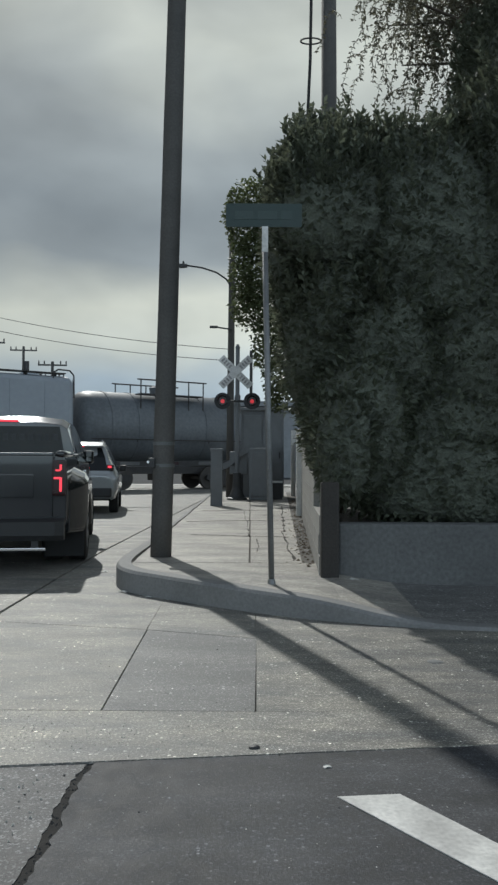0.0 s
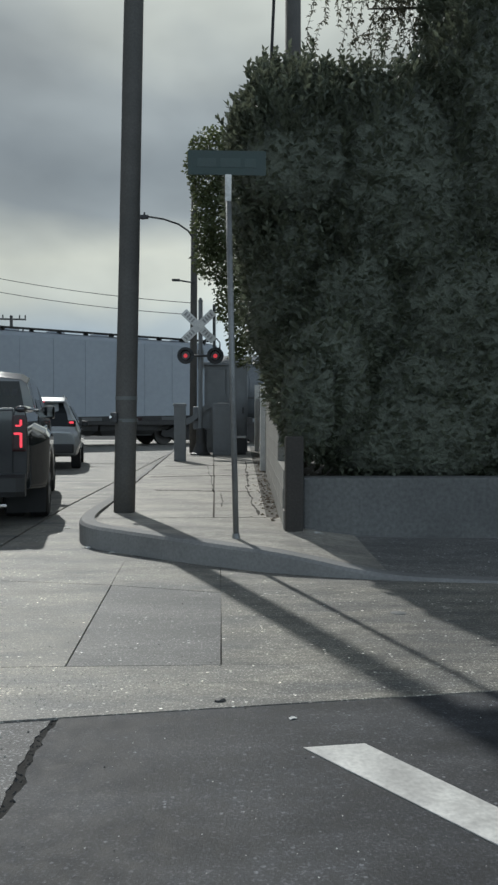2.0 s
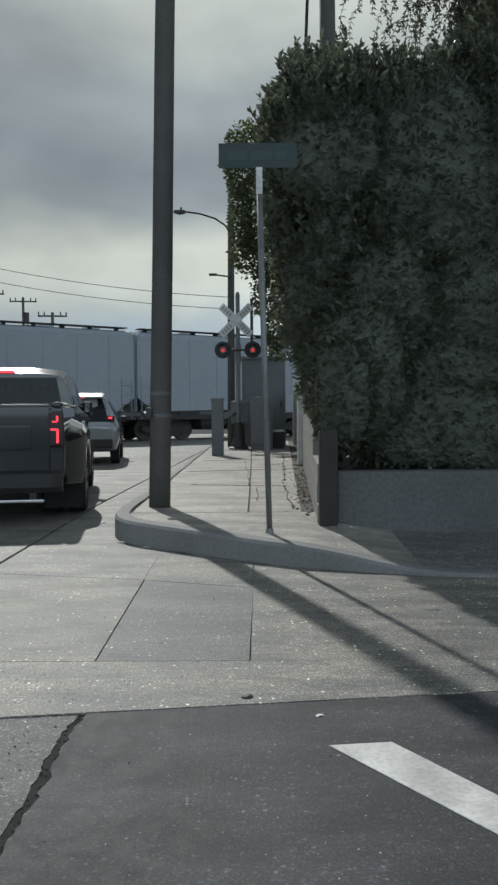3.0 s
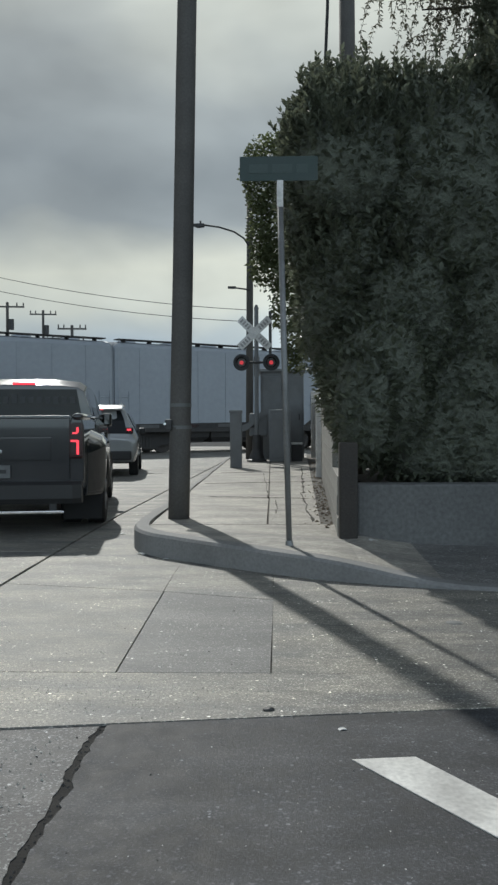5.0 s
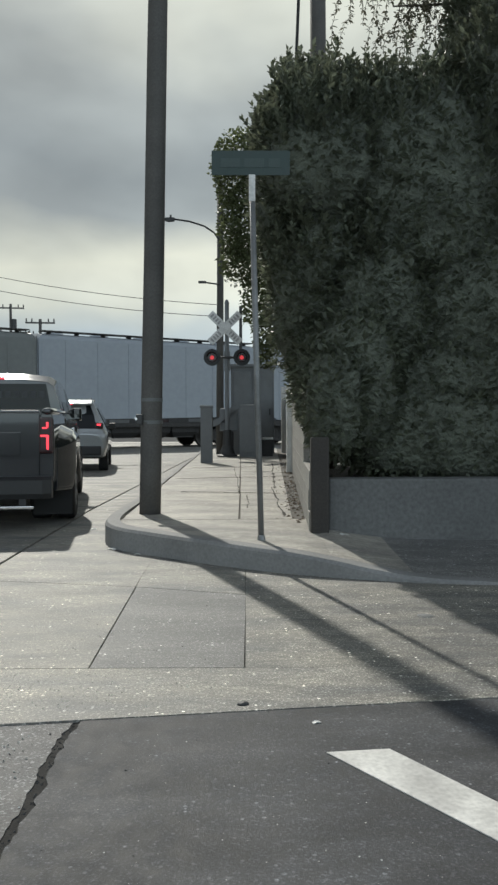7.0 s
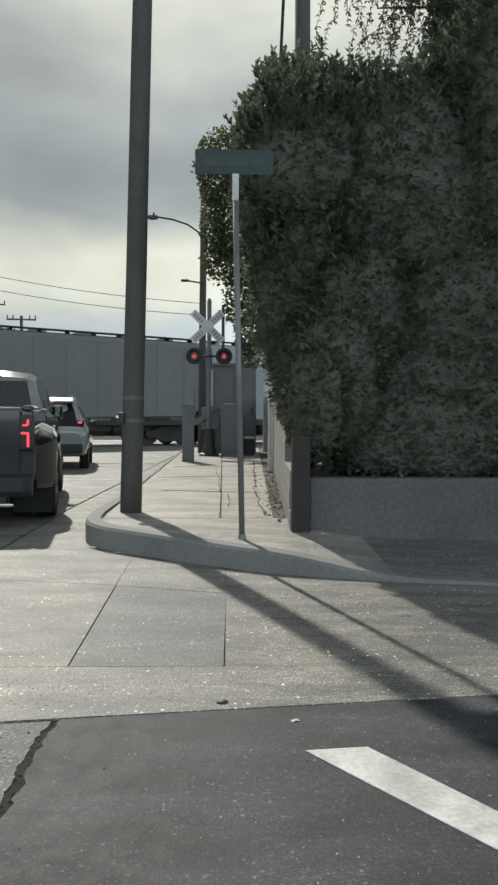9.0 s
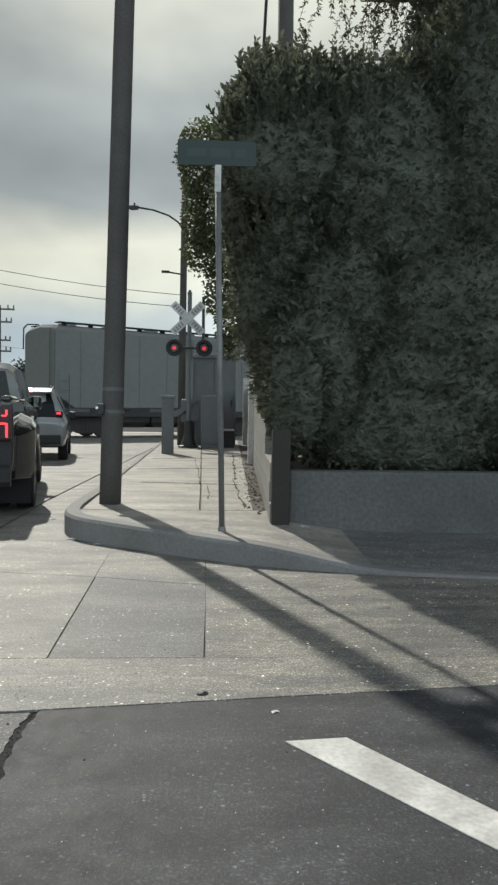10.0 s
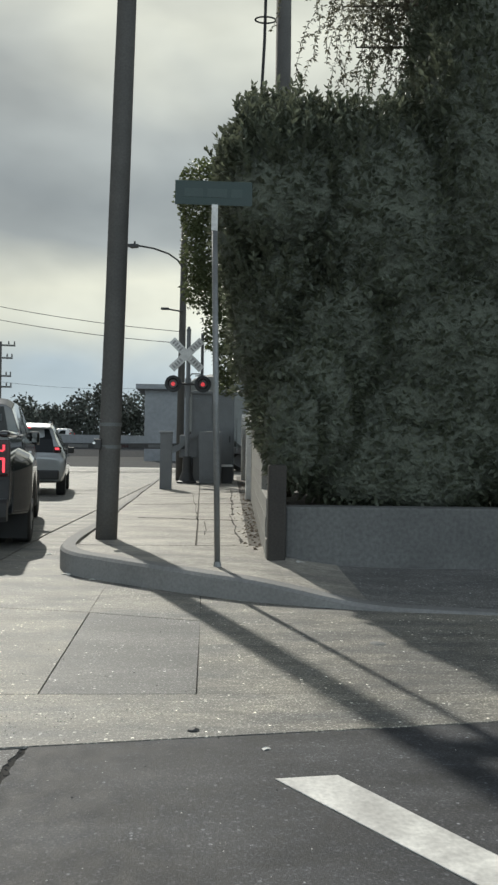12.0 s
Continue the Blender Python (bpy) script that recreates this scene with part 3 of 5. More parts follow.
def build_track():
    bm = bmesh.new()
    loft(bm, [[(x, -2.0, -0.05), (x, -1.7, 0.05), (x, 1.7, 0.05), (x, 2.0, -0.05)] for x in (-150, -40, 0, 40, 150)])
    o = part("track_bed", bm, "ballast")
    o.matrix_basis = track_pose(6, z=-0.07)
    tagged(o, "dark ballast bed of the railway line", "track bed", kind="structure")
    for side in (-0.755 * SIZE, 0.755 * SIZE):
        bm = bmesh.new()
        prof = [(-0.07, 0.05), (-0.07, 0.065), (-0.012, 0.085), (-0.012, 0.15), (-0.036, 0.165), (-0.036, 0.19), (0.036, 0.19), (0.036, 0.165),
                (0.012, 0.15), (0.012, 0.085), (0.07, 0.065), (0.07, 0.05)]
        loft(bm, [[(x, side + a, b) for a, b in prof] for x in (-150, 0, 150)])
        o = part("rail", bm, "wheel")
        o.matrix_basis = track_pose(6, z=-0.176)
        tagged(o, "worn steel rail of the railway crossing", "rail", group="rails", kind="structure")


build_track()


def wheelset(parent, x, r=0.46):
    bm = bmesh.new()
    for sy in (-1, 1):
        y = sy * 0.755
        tube(bm, (0, y - 0.06, 0), (0, y + 0.06, 0), r, r, 24)
        tube(bm, (0, y - sy * 0.07, 0), (0, y - sy * 0.06, 0), r + 0.025, r + 0.025, 24)
        tube(bm, (0, y + sy * 0.05, 0), (0, y + sy * 0.10, 0), 0.14, 0.12, 12)
        tube(bm, (0.25, y + sy * 0.055, 0), (0.25, y + sy * 0.068, 0), 0.05, 0.05, 8)
    tube(bm, (0, -0.95, 0), (0, 0.95, 0), 0.08, 0.08, 10)
    o = part("wheelset", bm, "wheel", parent)
    o.location = (x, 0, 0.19 + r)
    return o


def bogie(parent, x):
    for sy in (-1, 1):
        bm = bmesh.new()
        y = sy * 0.98
        out = [(-1.15, 0.62), (-1.10, 0.78), (-0.8, 0.80), (-0.45, 0.98), (0.45, 0.98), (0.8, 0.80), (1.10, 0.78), (1.15, 0.62), (0.95, 0.50),
               (0.7, 0.52), (0.35, 0.36), (-0.35, 0.36), (-0.7, 0.52), (-0.95, 0.50)]
        loft(bm, [[(x + a, y - 0.07, b) for a, b in out], [(x + a, y + 0.07, b) for a, b in out]])
        for k in (-0.14, 0.0, 0.14):
            tube(bm, (x + k, y + sy * 0.04, 0.45), (x + k, y + sy * 0.04, 0.85), 0.055, 0.055, 8)
        part("side_frame", bm, "under", parent)
    bm = bmesh.new()
    box(bm, (x - 0.2, -0.95, 0.55), (x + 0.2, 0.95, 0.98), 0.03)
    part("bolster", bm, "under", parent)
    return [wheelset(parent, x - 0.87), wheelset(parent, x + 0.87)]


def ladder(parent, x, y, z0, z1, w, mat, along_y):
    bm = bmesh.new()
    for k in (-w / 2, w / 2):
        a = (x, y + k, z0) if along_y else (x + k, y, z0)
        b = (x, y + k, z1) if along_y else (x + k, y, z1)
        pipe(bm, [a, b], 0.018, 6)
    z = z0 + 0.2
    while z < z1:
        if along_y:
            pipe(bm, [(x, y - w / 2, z), (x, y + w / 2, z)], 0.014, 6)
        else:
            pipe(bm, [(x - w / 2, y, z), (x + w / 2, y, z)], 0.014, 6)
        z += 0.36
    part("ladder", bm, mat, parent)


def hopper_car(label, paint, rails=()):
    """Covered hopper, 10.1 m long; x runs along the track, the sides are at y = +-1.5."""
    car = thing("hopper_car", label, "freight car", "cars of the freight train")
    L = 4.95
    bm = bmesh.new()
    prof = [(-1.42, 1.2), (-1.5, 1.3), (-1.5, 4.30), (-1.44, 4.44), (-1.1, 4.52), (0, 4.60), (1.1, 4.52), (1.44, 4.44), (1.5, 4.30), (1.5, 1.3), (1.42, 1.2)]

    def ring(x, lift, drop=0.0):
        return [(x, a * (1 - drop * 0.03), max(b, lift) - drop * 0.12 * (b > 4)) for a, b in prof]
    loft(bm, [ring(-L, 1.9, 1), ring(-L + 0.12, 1.8), ring(-L + 0.9, 1.25), ring(-1.7, 1.2), ring(0, 1.2), ring(1.7, 1.2), ring(L - 0.9, 1.25), ring(L - 0.12, 1.8), ring(L, 1.9, 1)])
    part("body", bm, paint, car)
    # vertical panel seams, standing slightly proud
    for i in range(7):
        x = -3.9 + i * 1.3
        for y in (-1.51, 1.51):
            bm = bmesh.new()
            box(bm, (x - 0.035, y - 0.008, 1.32), (x + 0.035, y + 0.008, 4.28))
            part("panel_rib", bm, paint, car)
    # sills
    for y in (-1.47, 1.47):
        bm = bmesh.new()
        box(bm, (-L - 0.05, y - 0.06, 1.02), (L + 0.05, y + 0.06, 1.28), 0.015)
        part("side_sill", bm, "under", car)
    bm = bmesh.new()
    box(bm, (-L - 0.1, -0.3, 0.80), (L + 0.1, 0.3, 1.15), 0.02)
    part("center_sill", bm, "under", car)
    # discharge bays with their gates well above the rails
    for xc in (-1.35, 0.0, 1.35):
        bm = bmesh.new()
        loft(bm, [[(xc - a, -b, z), (xc + a, -b, z), (xc + a, b, z), (xc - a, b, z)] for z, a, b in ((1.2, 0.66, 1.38), (0.80, 0.62, 1.3), (0.62, 0.45, 1.1), (0.58, 0.45, 1.1))])
        part("discharge_bay", bm, "under", car)
    for e in (-1, 1):
        bm = bmesh.new()
        for y in (-1.3, 1.3):
            box(bm, (e * (L + 0.02) - 0.05, y - 0.05, 1.15), (e * (L + 0.02) + 0.05, y + 0.05, 2.0))
        box(bm, (e * L - 0.5, -1.5, 1.15), (e * L + 0.5 * (e < 0) * 0 + (0.05 if e > 0 else 0.45), 1.5, 1.22))
        part("end_platform", bm, "under", car)
        ladder(car, e * (L + 0.04), -1.2, 1.2, 4.4, 0.42, paint, True)
        ladder(car, e * (L - 0.35), -1.53, 1.1, 2.6, 0.42, paint, False)
        for y in (-1.45 * e,) if e in rails else ():
            bm = bmesh.new()
            pts = [(e * (L - 0.75), y, 4.40), (e * (L - 0.72), y, 4.62), (e * (L - 0.55), y, 4.74), (e * (L - 0.1), y, 4.72), (e * (L + 0.06), y, 4.55), (e * (L + 0.08), y, 3.7)]
            pipe(bm, pts, 0.03, 6)
            part("grab_rail", bm, "under", car)
        bm = bmesh.new()
        box(bm, (e * (L + 0.1) - 0.12, -0.11, 0.78), (e * (L + 0.35) + 0.12, 0.11, 1.02), 0.02)
        part("coupler", bm, "under", car)
    # roof walk and hatches
    bm = bmesh.new()
    for y in (-1.12, 1.12):
        box(bm, (-L + 0.2, y - 0.22, 4.60), (L - 0.2, y + 0.22, 4.635))
        for i in range(9):
            box(bm, (-L + 0.5 + i * 1.1, y - 0.18, 4.50), (-L + 0.54 + i * 1.1, y + 0.18, 4.6))
    part("roof_walk", bm, "under", car)
    for i in range(5):
        bm = bmesh.new()
        tube(bm, (-3.8 + i * 1.9, 0, 4.56), (-3.8 + i * 1.9, 0, 4.68), 0.4, 0.36, 16)
        part("roof_hatch", bm, paint, car)
    axles = bogie(car, -3.45) + bogie(car, 3.45)
    return car, axles


def tank_car():
    car = thing("tank_car", "dark grey cylindrical railway tank car with a dome platform", "freight car", "cars of the freight train")
    L = 4.05
    bm = bmesh.new()
    rings = []
    for x, r in [(-L, 0.3), (-L + 0.05, 0.75), (-L + 0.22, 1.15), (-L + 0.5, 1.36), (-L + 0.8, 1.42), (0, 1.42), (L - 0.8, 1.42), (L - 0.5, 1.36), (L - 0.22, 1.15), (L - 0.05, 0.75), (L, 0.3)]:
        rings.append([(x, math.cos(a) * r, 2.72 + math.sin(a) * r) for a in [2 * math.pi * i / 40 for i in range(40)]])
    loft(bm, rings)
    part("tank", bm, "tank", car, smooth=True)
    for x in (-2.7, -1.55, 1.55, 2.7):
        bm = bmesh.new()
        tube(bm, (x - 0.05, 0, 2.72), (x + 0.05, 0, 2.72), 1.44, 1.44, 40)
        part("tank_band", bm, "tank", car)
    bm = bmesh.new()
    tube(bm, (0, 0, 4.0), (0, 0, 4.42), 0.36, 0.42, 20)
    tube(bm, (0, 0, 4.42), (0, 0, 4.50), 0.40, 0.30, 20)
    part("dome", bm, "tank", car)
    bm = bmesh.new()
    for y in (-0.95, 0.95):
        box(bm, (-1.45, y - 0.25, 4.02), (1.45, y + 0.25, 4.07))
    part("platform", bm, "under", car)
    bm = bmesh.new()
    for y in (-1.2, 1.2):
        for x in (-1.45, -0.75, 0.0, 0.75, 1.45):
            pipe(bm, [(x, y, 3.4), (x, y, 4.62)], 0.026, 6)
        pipe(bm, [(-1.6, y, 4.62), (1.6, y, 4.62)], 0.03, 6)
    part("platform_railing", bm, "under", car)
    bm = bmesh.new()
    for y in (-1.48, 1.48):
        pipe(bm, [(-L + 0.4, y, 2.2), (L - 0.4, y, 2.2)], 0.022, 6)
        for i in range(5):
            x = -L + 0.7 + i * 1.65
            pipe(bm, [(x, y * 0.96, 2.1), (x, y, 2.2)], 0.015, 6)
    part("handrail", bm, "under", car)
    bm = bmesh.new()
    box(bm, (-L - 0.3, -0.4, 0.82), (L + 0.3, 0.4, 1.12), 0.02)
    for e in (-1, 1):
        box(bm, (e * 2.9 - 0.5, -1.2, 1.0), (e * 2.9 + 0.5, 1.2, 1.35), 0.03)
        box(bm, (e * L - 0.35, -1.45, 1.02), (e * L + 0.35, 1.45, 1.1))
    box(bm, (-0.35, -0.35, 0.55), (0.35, 0.35, 1.1), 0.05)
    part("underframe", bm, "under", car)
    for e in (-1, 1):
        ladder(car, e * (L + 0.3), -1.2, 1.05, 2.2, 0.42, "under", True)
        bm = bmesh.new()
        box(bm, (e * (L + 0.4) - 0.14, -0.11, 0.80), (e * (L + 0.4) + 0.14, 0.11, 1.02), 0.02)
        part("coupler", bm, "under", car)
    axles = bogie(car, -2.9) + bogie(car, 2.9)
    return car, axles


BLUE = "blue-grey covered hopper car of a passing freight train"
TRAIN = []
for s0, kind, label, paint in ((7.75, "tank", "", ""), (-1.65, "hopper", BLUE, "hopper"), (-11.7, "hopper", BLUE, "hopper"), (-21.7, "hopper", BLUE, "hopper"),
                               (-31.7, "hopper", "dark grey covered hopper, last car of the freight train", "dark_hopper")):
    made = tank_car() if kind == "tank" else hopper_car(label, paint, {-1.65: (1,), -31.7: (-1,)}.get(s0, ()))
    for piece in made[0].children:
        piece.data.transform(Matrix.Scale(SIZE, 4))
        piece.location = piece.location * SIZE
    TRAIN.append((s0 * SIZE, *made))

# ---- corner: poles, sign, wall ----


def build_corner_pole():
    o = thing("utility_pole", "weathered brown wooden utility pole by the kerb", "utility pole", "wooden poles")
    bm = bmesh.new()
    rings = []
    for i in range(15):
        k = i / 14
        r = 0.126 - 0.018 * k
        c = Vector((-1.05 + 0.185 * k, 9.55 + 0.36 * k, 0.14 + 10.5 * k))
        rings.append([(c.x + math.cos(a) * r * (1 + 0.03 * noise.noise((a, k * 9, 1))), c.y + math.sin(a) * r, c.z) for a in [2 * math.pi * j / 20 for j in range(20)]])
    loft(bm, rings)
    part("shaft", bm, "pole_wood", o, smooth=True)
    for z in (1.27, 1.53):
        bm = bmesh.new()
        tube(bm, (-1.026, 9.55 + 0.034 * z, z - 0.02), (-1.026, 9.55 + 0.034 * z, z + 0.02), 0.130, 0.130, 20)
        part("band", bm, "plate", o, "dull metal strap")
    bm = bmesh.new()
    box(bm, (-1.20, 9.47, 1.24), (-1.12, 9.55, 1.36), 0.012)
    part("bracket", bm, "dark_steel", o)
    bm = bmesh.new()
    tube(bm, (-1.195, 9.44, 1.31), (-1.195, 9.475, 1.31), 0.016, 0.016, 10)
    part("reflector", bm, "chrome", o, "small shiny reflector")
    return o


build_corner_pole()


def build_street_sign():
    o = thing("street_sign", "street name plate on a thin galvanised post", "street sign")
    bm = bmesh.new()
    tube(bm, (0.205, 7.44, 0.16), (0.127, 7.44, 3.44), 0.027, 0.027, 14)
    part("post", bm, "steel", o, smooth=True)
    bm = bmesh.new()
    tube(bm, (0.205, 7.44, 0.18), (0.2035, 7.44, 0.24), 0.04, 0.032, 14)
    part("collar", bm, "steel", o)
    bm = bmesh.new()
    box(bm, (0.10, 7.41, 3.26), (0.158, 7.47, 3.50), 0.006)
    part("cap", bm, "white", o, "pale bracket cap")
    bm = bmesh.new()
    box(bm, (-0.235, 7.437, 3.50), (0.47, 7.443, 3.72), 0.001)
    part("name_plate", bm, "sign", o, "green metal name plate seen against the light")
    bm = bmesh.new()
    for x0, x1 in ((-0.15, 0.02), (0.06, 0.24), (0.28, 0.38)):
        box(bm, (x0, 7.4335, 3.57), (x1, 7.4365, 3.65))
    part("lettering", bm, "sign_text", o)


build_street_sign()


def wall_x(y):
    return 0.70 + (y - 8.1) * 0.045


def build_walls():
    w = thing("garden_wall", "pale concrete block wall beside the sidewalk under a hedge", "wall")
    w["kind"] = "structure"
    # along the sidewalk: courses of block
    y, rows = 8.42, []
    me = None
    i = 0
    for c in range(9):
        z0 = 0.17 + c * 0.205
        y = (8.1, 8.1, 8.1, 9.6, 9.6, 11.2, 11.2, 12.8, 12.8)[c] + (0.2 if c % 2 else 0.0)
        while y < 27.5:
            if me is None:
                bm = bmesh.new()
                box(bm, (-0.075, -0.2035, -0.1015), (0.075, 0.2035, 0.1015), 0.004)
                first = part("block", bm, "block", w)
                me = first.data
                ob = first
            else:
                ob = new("block", me)
                ob.parent = w
            ob.location = (wall_x(y) + 0.08, y + 0.2, z0 + 0.1)
            ob.rotation_euler = (0, 0, -math.atan(0.045))
            y += 0.41
            i += 1
    bm = bmesh.new()
    for a, b, top in ((8.15, 9.8, 0.77), (9.8, 11.4, 1.18), (11.4, 13, 1.59), (13, 27.4, 2.0)):
        prism(bm, [(wall_x(a) + 0.03, a), (wall_x(b) + 0.03, b), (wall_x(b) + 0.13, b), (wall_x(a) + 0.13, a)], 0.1, top)
    part("mortar", bm, "dark_concrete", w)
    bm = bmesh.new()
    box(bm, (1.40, 27.5, 0.0), (1.55, 27.65, 2.42), 0.01)
    part("fence_post", bm, "white", w, "white painted post")
    bm = bmesh.new()
    box(bm, (0.975, 16.9, 0.19), (1.085, 17.05, 2.02), 0.01)
    part("fence_post", bm, "white", w, "white painted post")
    # unseen dark fill, added to keep light from showing below the hedge
    bm = bmesh.new()
    box(bm, (1.12, 8.41, -0.03), (9.0, 12.5, 0.60), 0.02)
    tagged(part("gap_fill", bm, "soil"), "dark soil fill added under the hedge to close a bright gap", "planting bed", kind="structure")
    # low wall along the cross street
    v = new("low_wall")
    v.empty_display_size = 0.2
    tagged(v, "low plastered retaining wall in the shade of the hedge", "wall", kind="structure")
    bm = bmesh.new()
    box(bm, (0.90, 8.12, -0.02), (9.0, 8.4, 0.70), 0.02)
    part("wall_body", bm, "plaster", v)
    # dark block added over the wall's end to stand in for its shade
    bm = bmesh.new()
    box(bm, (0.705, 7.96, 0.1), (0.885, 8.095, 1.12), 0.02)
    part("shaded_end", bm, "wall_end_shade", v, "dark block painting in the shaded end of the wall")


build_walls()


# ---- planting ----
BLOBS = [((0.98, 8.42, 1.5), (0.34, 0.36, 0.62)), ((2.2, 8.95, 1.15), (1.2, 0.55, 0.62)), ((4.6, 8.95, 1.2), (1.6, 0.55, 0.65)), ((7.2, 9.0, 1.2), (1.6, 0.55, 0.65)),
         ((0.82, 9.60, 3.95), (0.74, 0.95, 1.22)), ((1.09, 10.05, 4.14), (0.96, 1.05, 1.42)), ((1.65, 9.9, 3.0), (1.02, 1.25, 2.55)), ((2.9, 10.1, 3.2), (1.0, 1.2, 2.9)),
         ((4.6, 9.9, 4.0), (2.2, 1.3, 4.2)), ((7.6, 10.0, 4.0), (2.4, 1.4, 4.6)), ((0.96, 9.45, 2.72), (0.70, 0.90, 0.98)), ((1.06, 9.1, 1.85), (0.53, 0.70, 0.80)), ((1.2, 8.85, 1.70), (0.58, 0.70, 0.90)),
         ((1.25, 10.4, 2.05), (0.62, 1.0, 0.95)), ((1.35, 12.2, 2.4), (0.60, 1.3, 1.0)), ((1.5, 15.0, 2.9), (0.60, 2.0, 1.1)), ((1.65, 18.5, 3.0), (0.55, 2.2, 1.0)),
         ((1.85, 22.0, 3.1), (0.55, 2.4, 1.0)), ((2.6, 9.2, 1.5), (1.5, 0.70, 0.95)), ((5.2, 9.2, 1.6), (1.8, 0.75, 1.0)), ((8.0, 9.3, 1.7), (1.8, 0.8, 1.1)),
         ((1.3, 12.0, 3.8), (0.9, 1.6, 1.3)), ((2.0, 9.35, 3.7), (1.3, 0.95, 1.6)), ((2.7, 9.4, 2.4), (1.6, 0.95, 1.2)), ((3.5, 9.3, 4.3), (1.4, 0.95, 1.9)),
         ((1.5, 9.2, 2.6), (0.85, 0.75, 1.1)), ((4.8, 9.25, 2.8), (1.7, 0.95, 1.6)), ((1.0, 9.3, 3.0), (0.6, 0.8, 0.9)), ((6.4, 9.4, 4.6), (1.6, 1.0, 2.2)), ((3.35, 10.2, 6.1), (0.80, 0.80, 0.95)),
         ((0.92, 8.95, 4.05), (0.72, 0.5, 0.72))]

# open, sunlit growth farther along the sidewalk, round the lamp pole
OPEN_BLOBS = [((0.12, 24.0, 8.7), (0.98, 1.0, 1.15)), ((0.10, 24.0, 7.1), (0.80, 1.0, 1.2)), ((0.12, 24.0, 6.0), (0.78, 0.9, 0.75)),
              ((0.55, 24.0, 4.9), (0.52, 0.9, 1.0)), ((0.75, 23.4, 3.6), (0.38, 0.9, 0.85))]


def add_leaf(verts, faces, p, way, up, length, width):
    side = way.cross(up)
    if side.length < 1e-4:
        side = Vector((1, 0, 0))
    side = side.normalized() * width
    k = len(verts)
    mid = p + way * length * 0.45 + up * length * 0.08
    verts += [tuple(p), tuple(mid + side), tuple(p + way * length), tuple(mid - side)]
    faces.append((k, k + 1, k + 2, k + 3))


def boxy(d):
    """How far a clipped, squarish crown reaches beyond an ellipsoid along d."""
    return (abs(d.x) ** 2.5 + abs(d.y) ** 2.5 + abs(d.z) ** 2.5) ** (-1 / 2.5) * 0.96


def build_hedge():
    o = thing("hedge", "tall overgrown dark green hedge leaning over the wall", "hedge")
    rng = random.Random(4)
    verts, faces = [], []
    cv, cf = [], []
    for (c, r) in BLOBS:
        c, r = Vector(c), Vector(r)
        # inner mass
        base = len(cv)
        nu, nv = 22, 14
        for j in range(nv + 1):
            for i in range(nu):
                th, ph = math.pi * j / nv, 2 * math.pi * i / nu
                d = Vector((math.sin(th) * math.cos(ph), math.sin(th) * math.sin(ph), math.cos(th)))
                f = (0.88 + 0.12 * noise.noise(d * 2.5 + c)) * boxy(d)
                cv.append((c.x + d.x * r.x * f, c.y + d.y * r.y * f, c.z + d.z * r.z * f))
        for j in range(nv):
            for i in range(nu):
                a, b = base + j * nu + i, base + j * nu + (i + 1) % nu
                cf.append((a, b, b + nu, a + nu))
        area = 4 * math.pi * ((r.x * r.y) ** 1.6 + (r.x * r.z) ** 1.6 + (r.y * r.z) ** 1.6) ** (1 / 1.6) / 3 ** (1 / 1.6)
        for _ in range(int(area * 520)):
            d = Vector((rng.gauss(0, 1), rng.gauss(0, 1), rng.gauss(0, 1))).normalized()
            if d.y > 0.55:
                continue
            f = 0.91 + 0.15 * noise.noise(d * 2.5 + c) + 0.12 * noise.noise(d * 7 + c) + rng.uniform(-0.09, 0.06)
            p = c + Vector((d.x * r.x, d.y * r.y, d.z * r.z)) * f * boxy(d)
            way = (d * 0.7 + Vector((rng.uniform(-1, 1), rng.uniform(-1, 1), rng.uniform(-0.6, 0.9)))).normalized()
            up = Vector((rng.uniform(-1, 1), rng.uniform(-1, 1), 1)).normalized()
            add_leaf(verts, faces, p, way, up, rng.uniform(0.06, 0.12), rng.uniform(0.016, 0.030))
    part_core = from_lists("branch_mass", cv, cf, "core", o, True)
    part_core["kind"] = "stuff"
    leaves = from_lists("foliage", verts, faces, "leaf", o)
    leaves["kind"] = "stuff"
    # shoots that stand out of the outline
    sv, sf = [], []
    for (c, r) in BLOBS:
        if c[2] < 2.5:
            continue
        c, r = Vector(c), Vector(r)
        for _ in range(90):
            d = Vector((rng.uniform(-1, 0.6), rng.uniform(-1, 0.3), rng.uniform(0.1, 1.2))).normalized()
            p = c + Vector((d.x * r.x, d.y * r.y, d.z * r.z)) * 0.9 * boxy(d)
            way = (d * 0.6 + Vector((0, 0, 0.8)) + Vector((rng.uniform(-.4, .4), rng.uniform(-.4, .4), rng.uniform(-.2, .3)))).normalized()
            n = rng.randint(3, 9)
            step = rng.uniform(0.03, 0.055)
            q = p
            for i in range(n):
                w2 = (way + Vector((rng.uniform(-.25, .25), rng.uniform(-.25, .25), rng.uniform(-.1, .25)))).normalized()
                q2 = q + w2 * step
                for s in range(3):
                    lw = (w2 * 0.6 + Vector((rng.uniform(-1, 1), rng.uniform(-1, 1), rng.uniform(-0.3, 0.8)))).normalized()
                    add_leaf(sv, sf, q2, lw, Vector((rng.uniform(-1, 1), rng.uniform(-1, 1), 1)).normalized(), rng.uniform(0.06, 0.11), rng.uniform(0.015, 0.026))
                k = len(sv)
                sv += [tuple(q + Vector((0.006, 0, 0))), tuple(q - Vector((0.006, 0, 0))), tuple(q2 - Vector((0.004, 0, 0))), tuple(q2 + Vector((0.004, 0, 0)))]
                sf.append((k, k + 1, k + 2, k + 3))
                q = q2
    sh = from_lists("shoot_growth", sv, sf, "leaf", o)
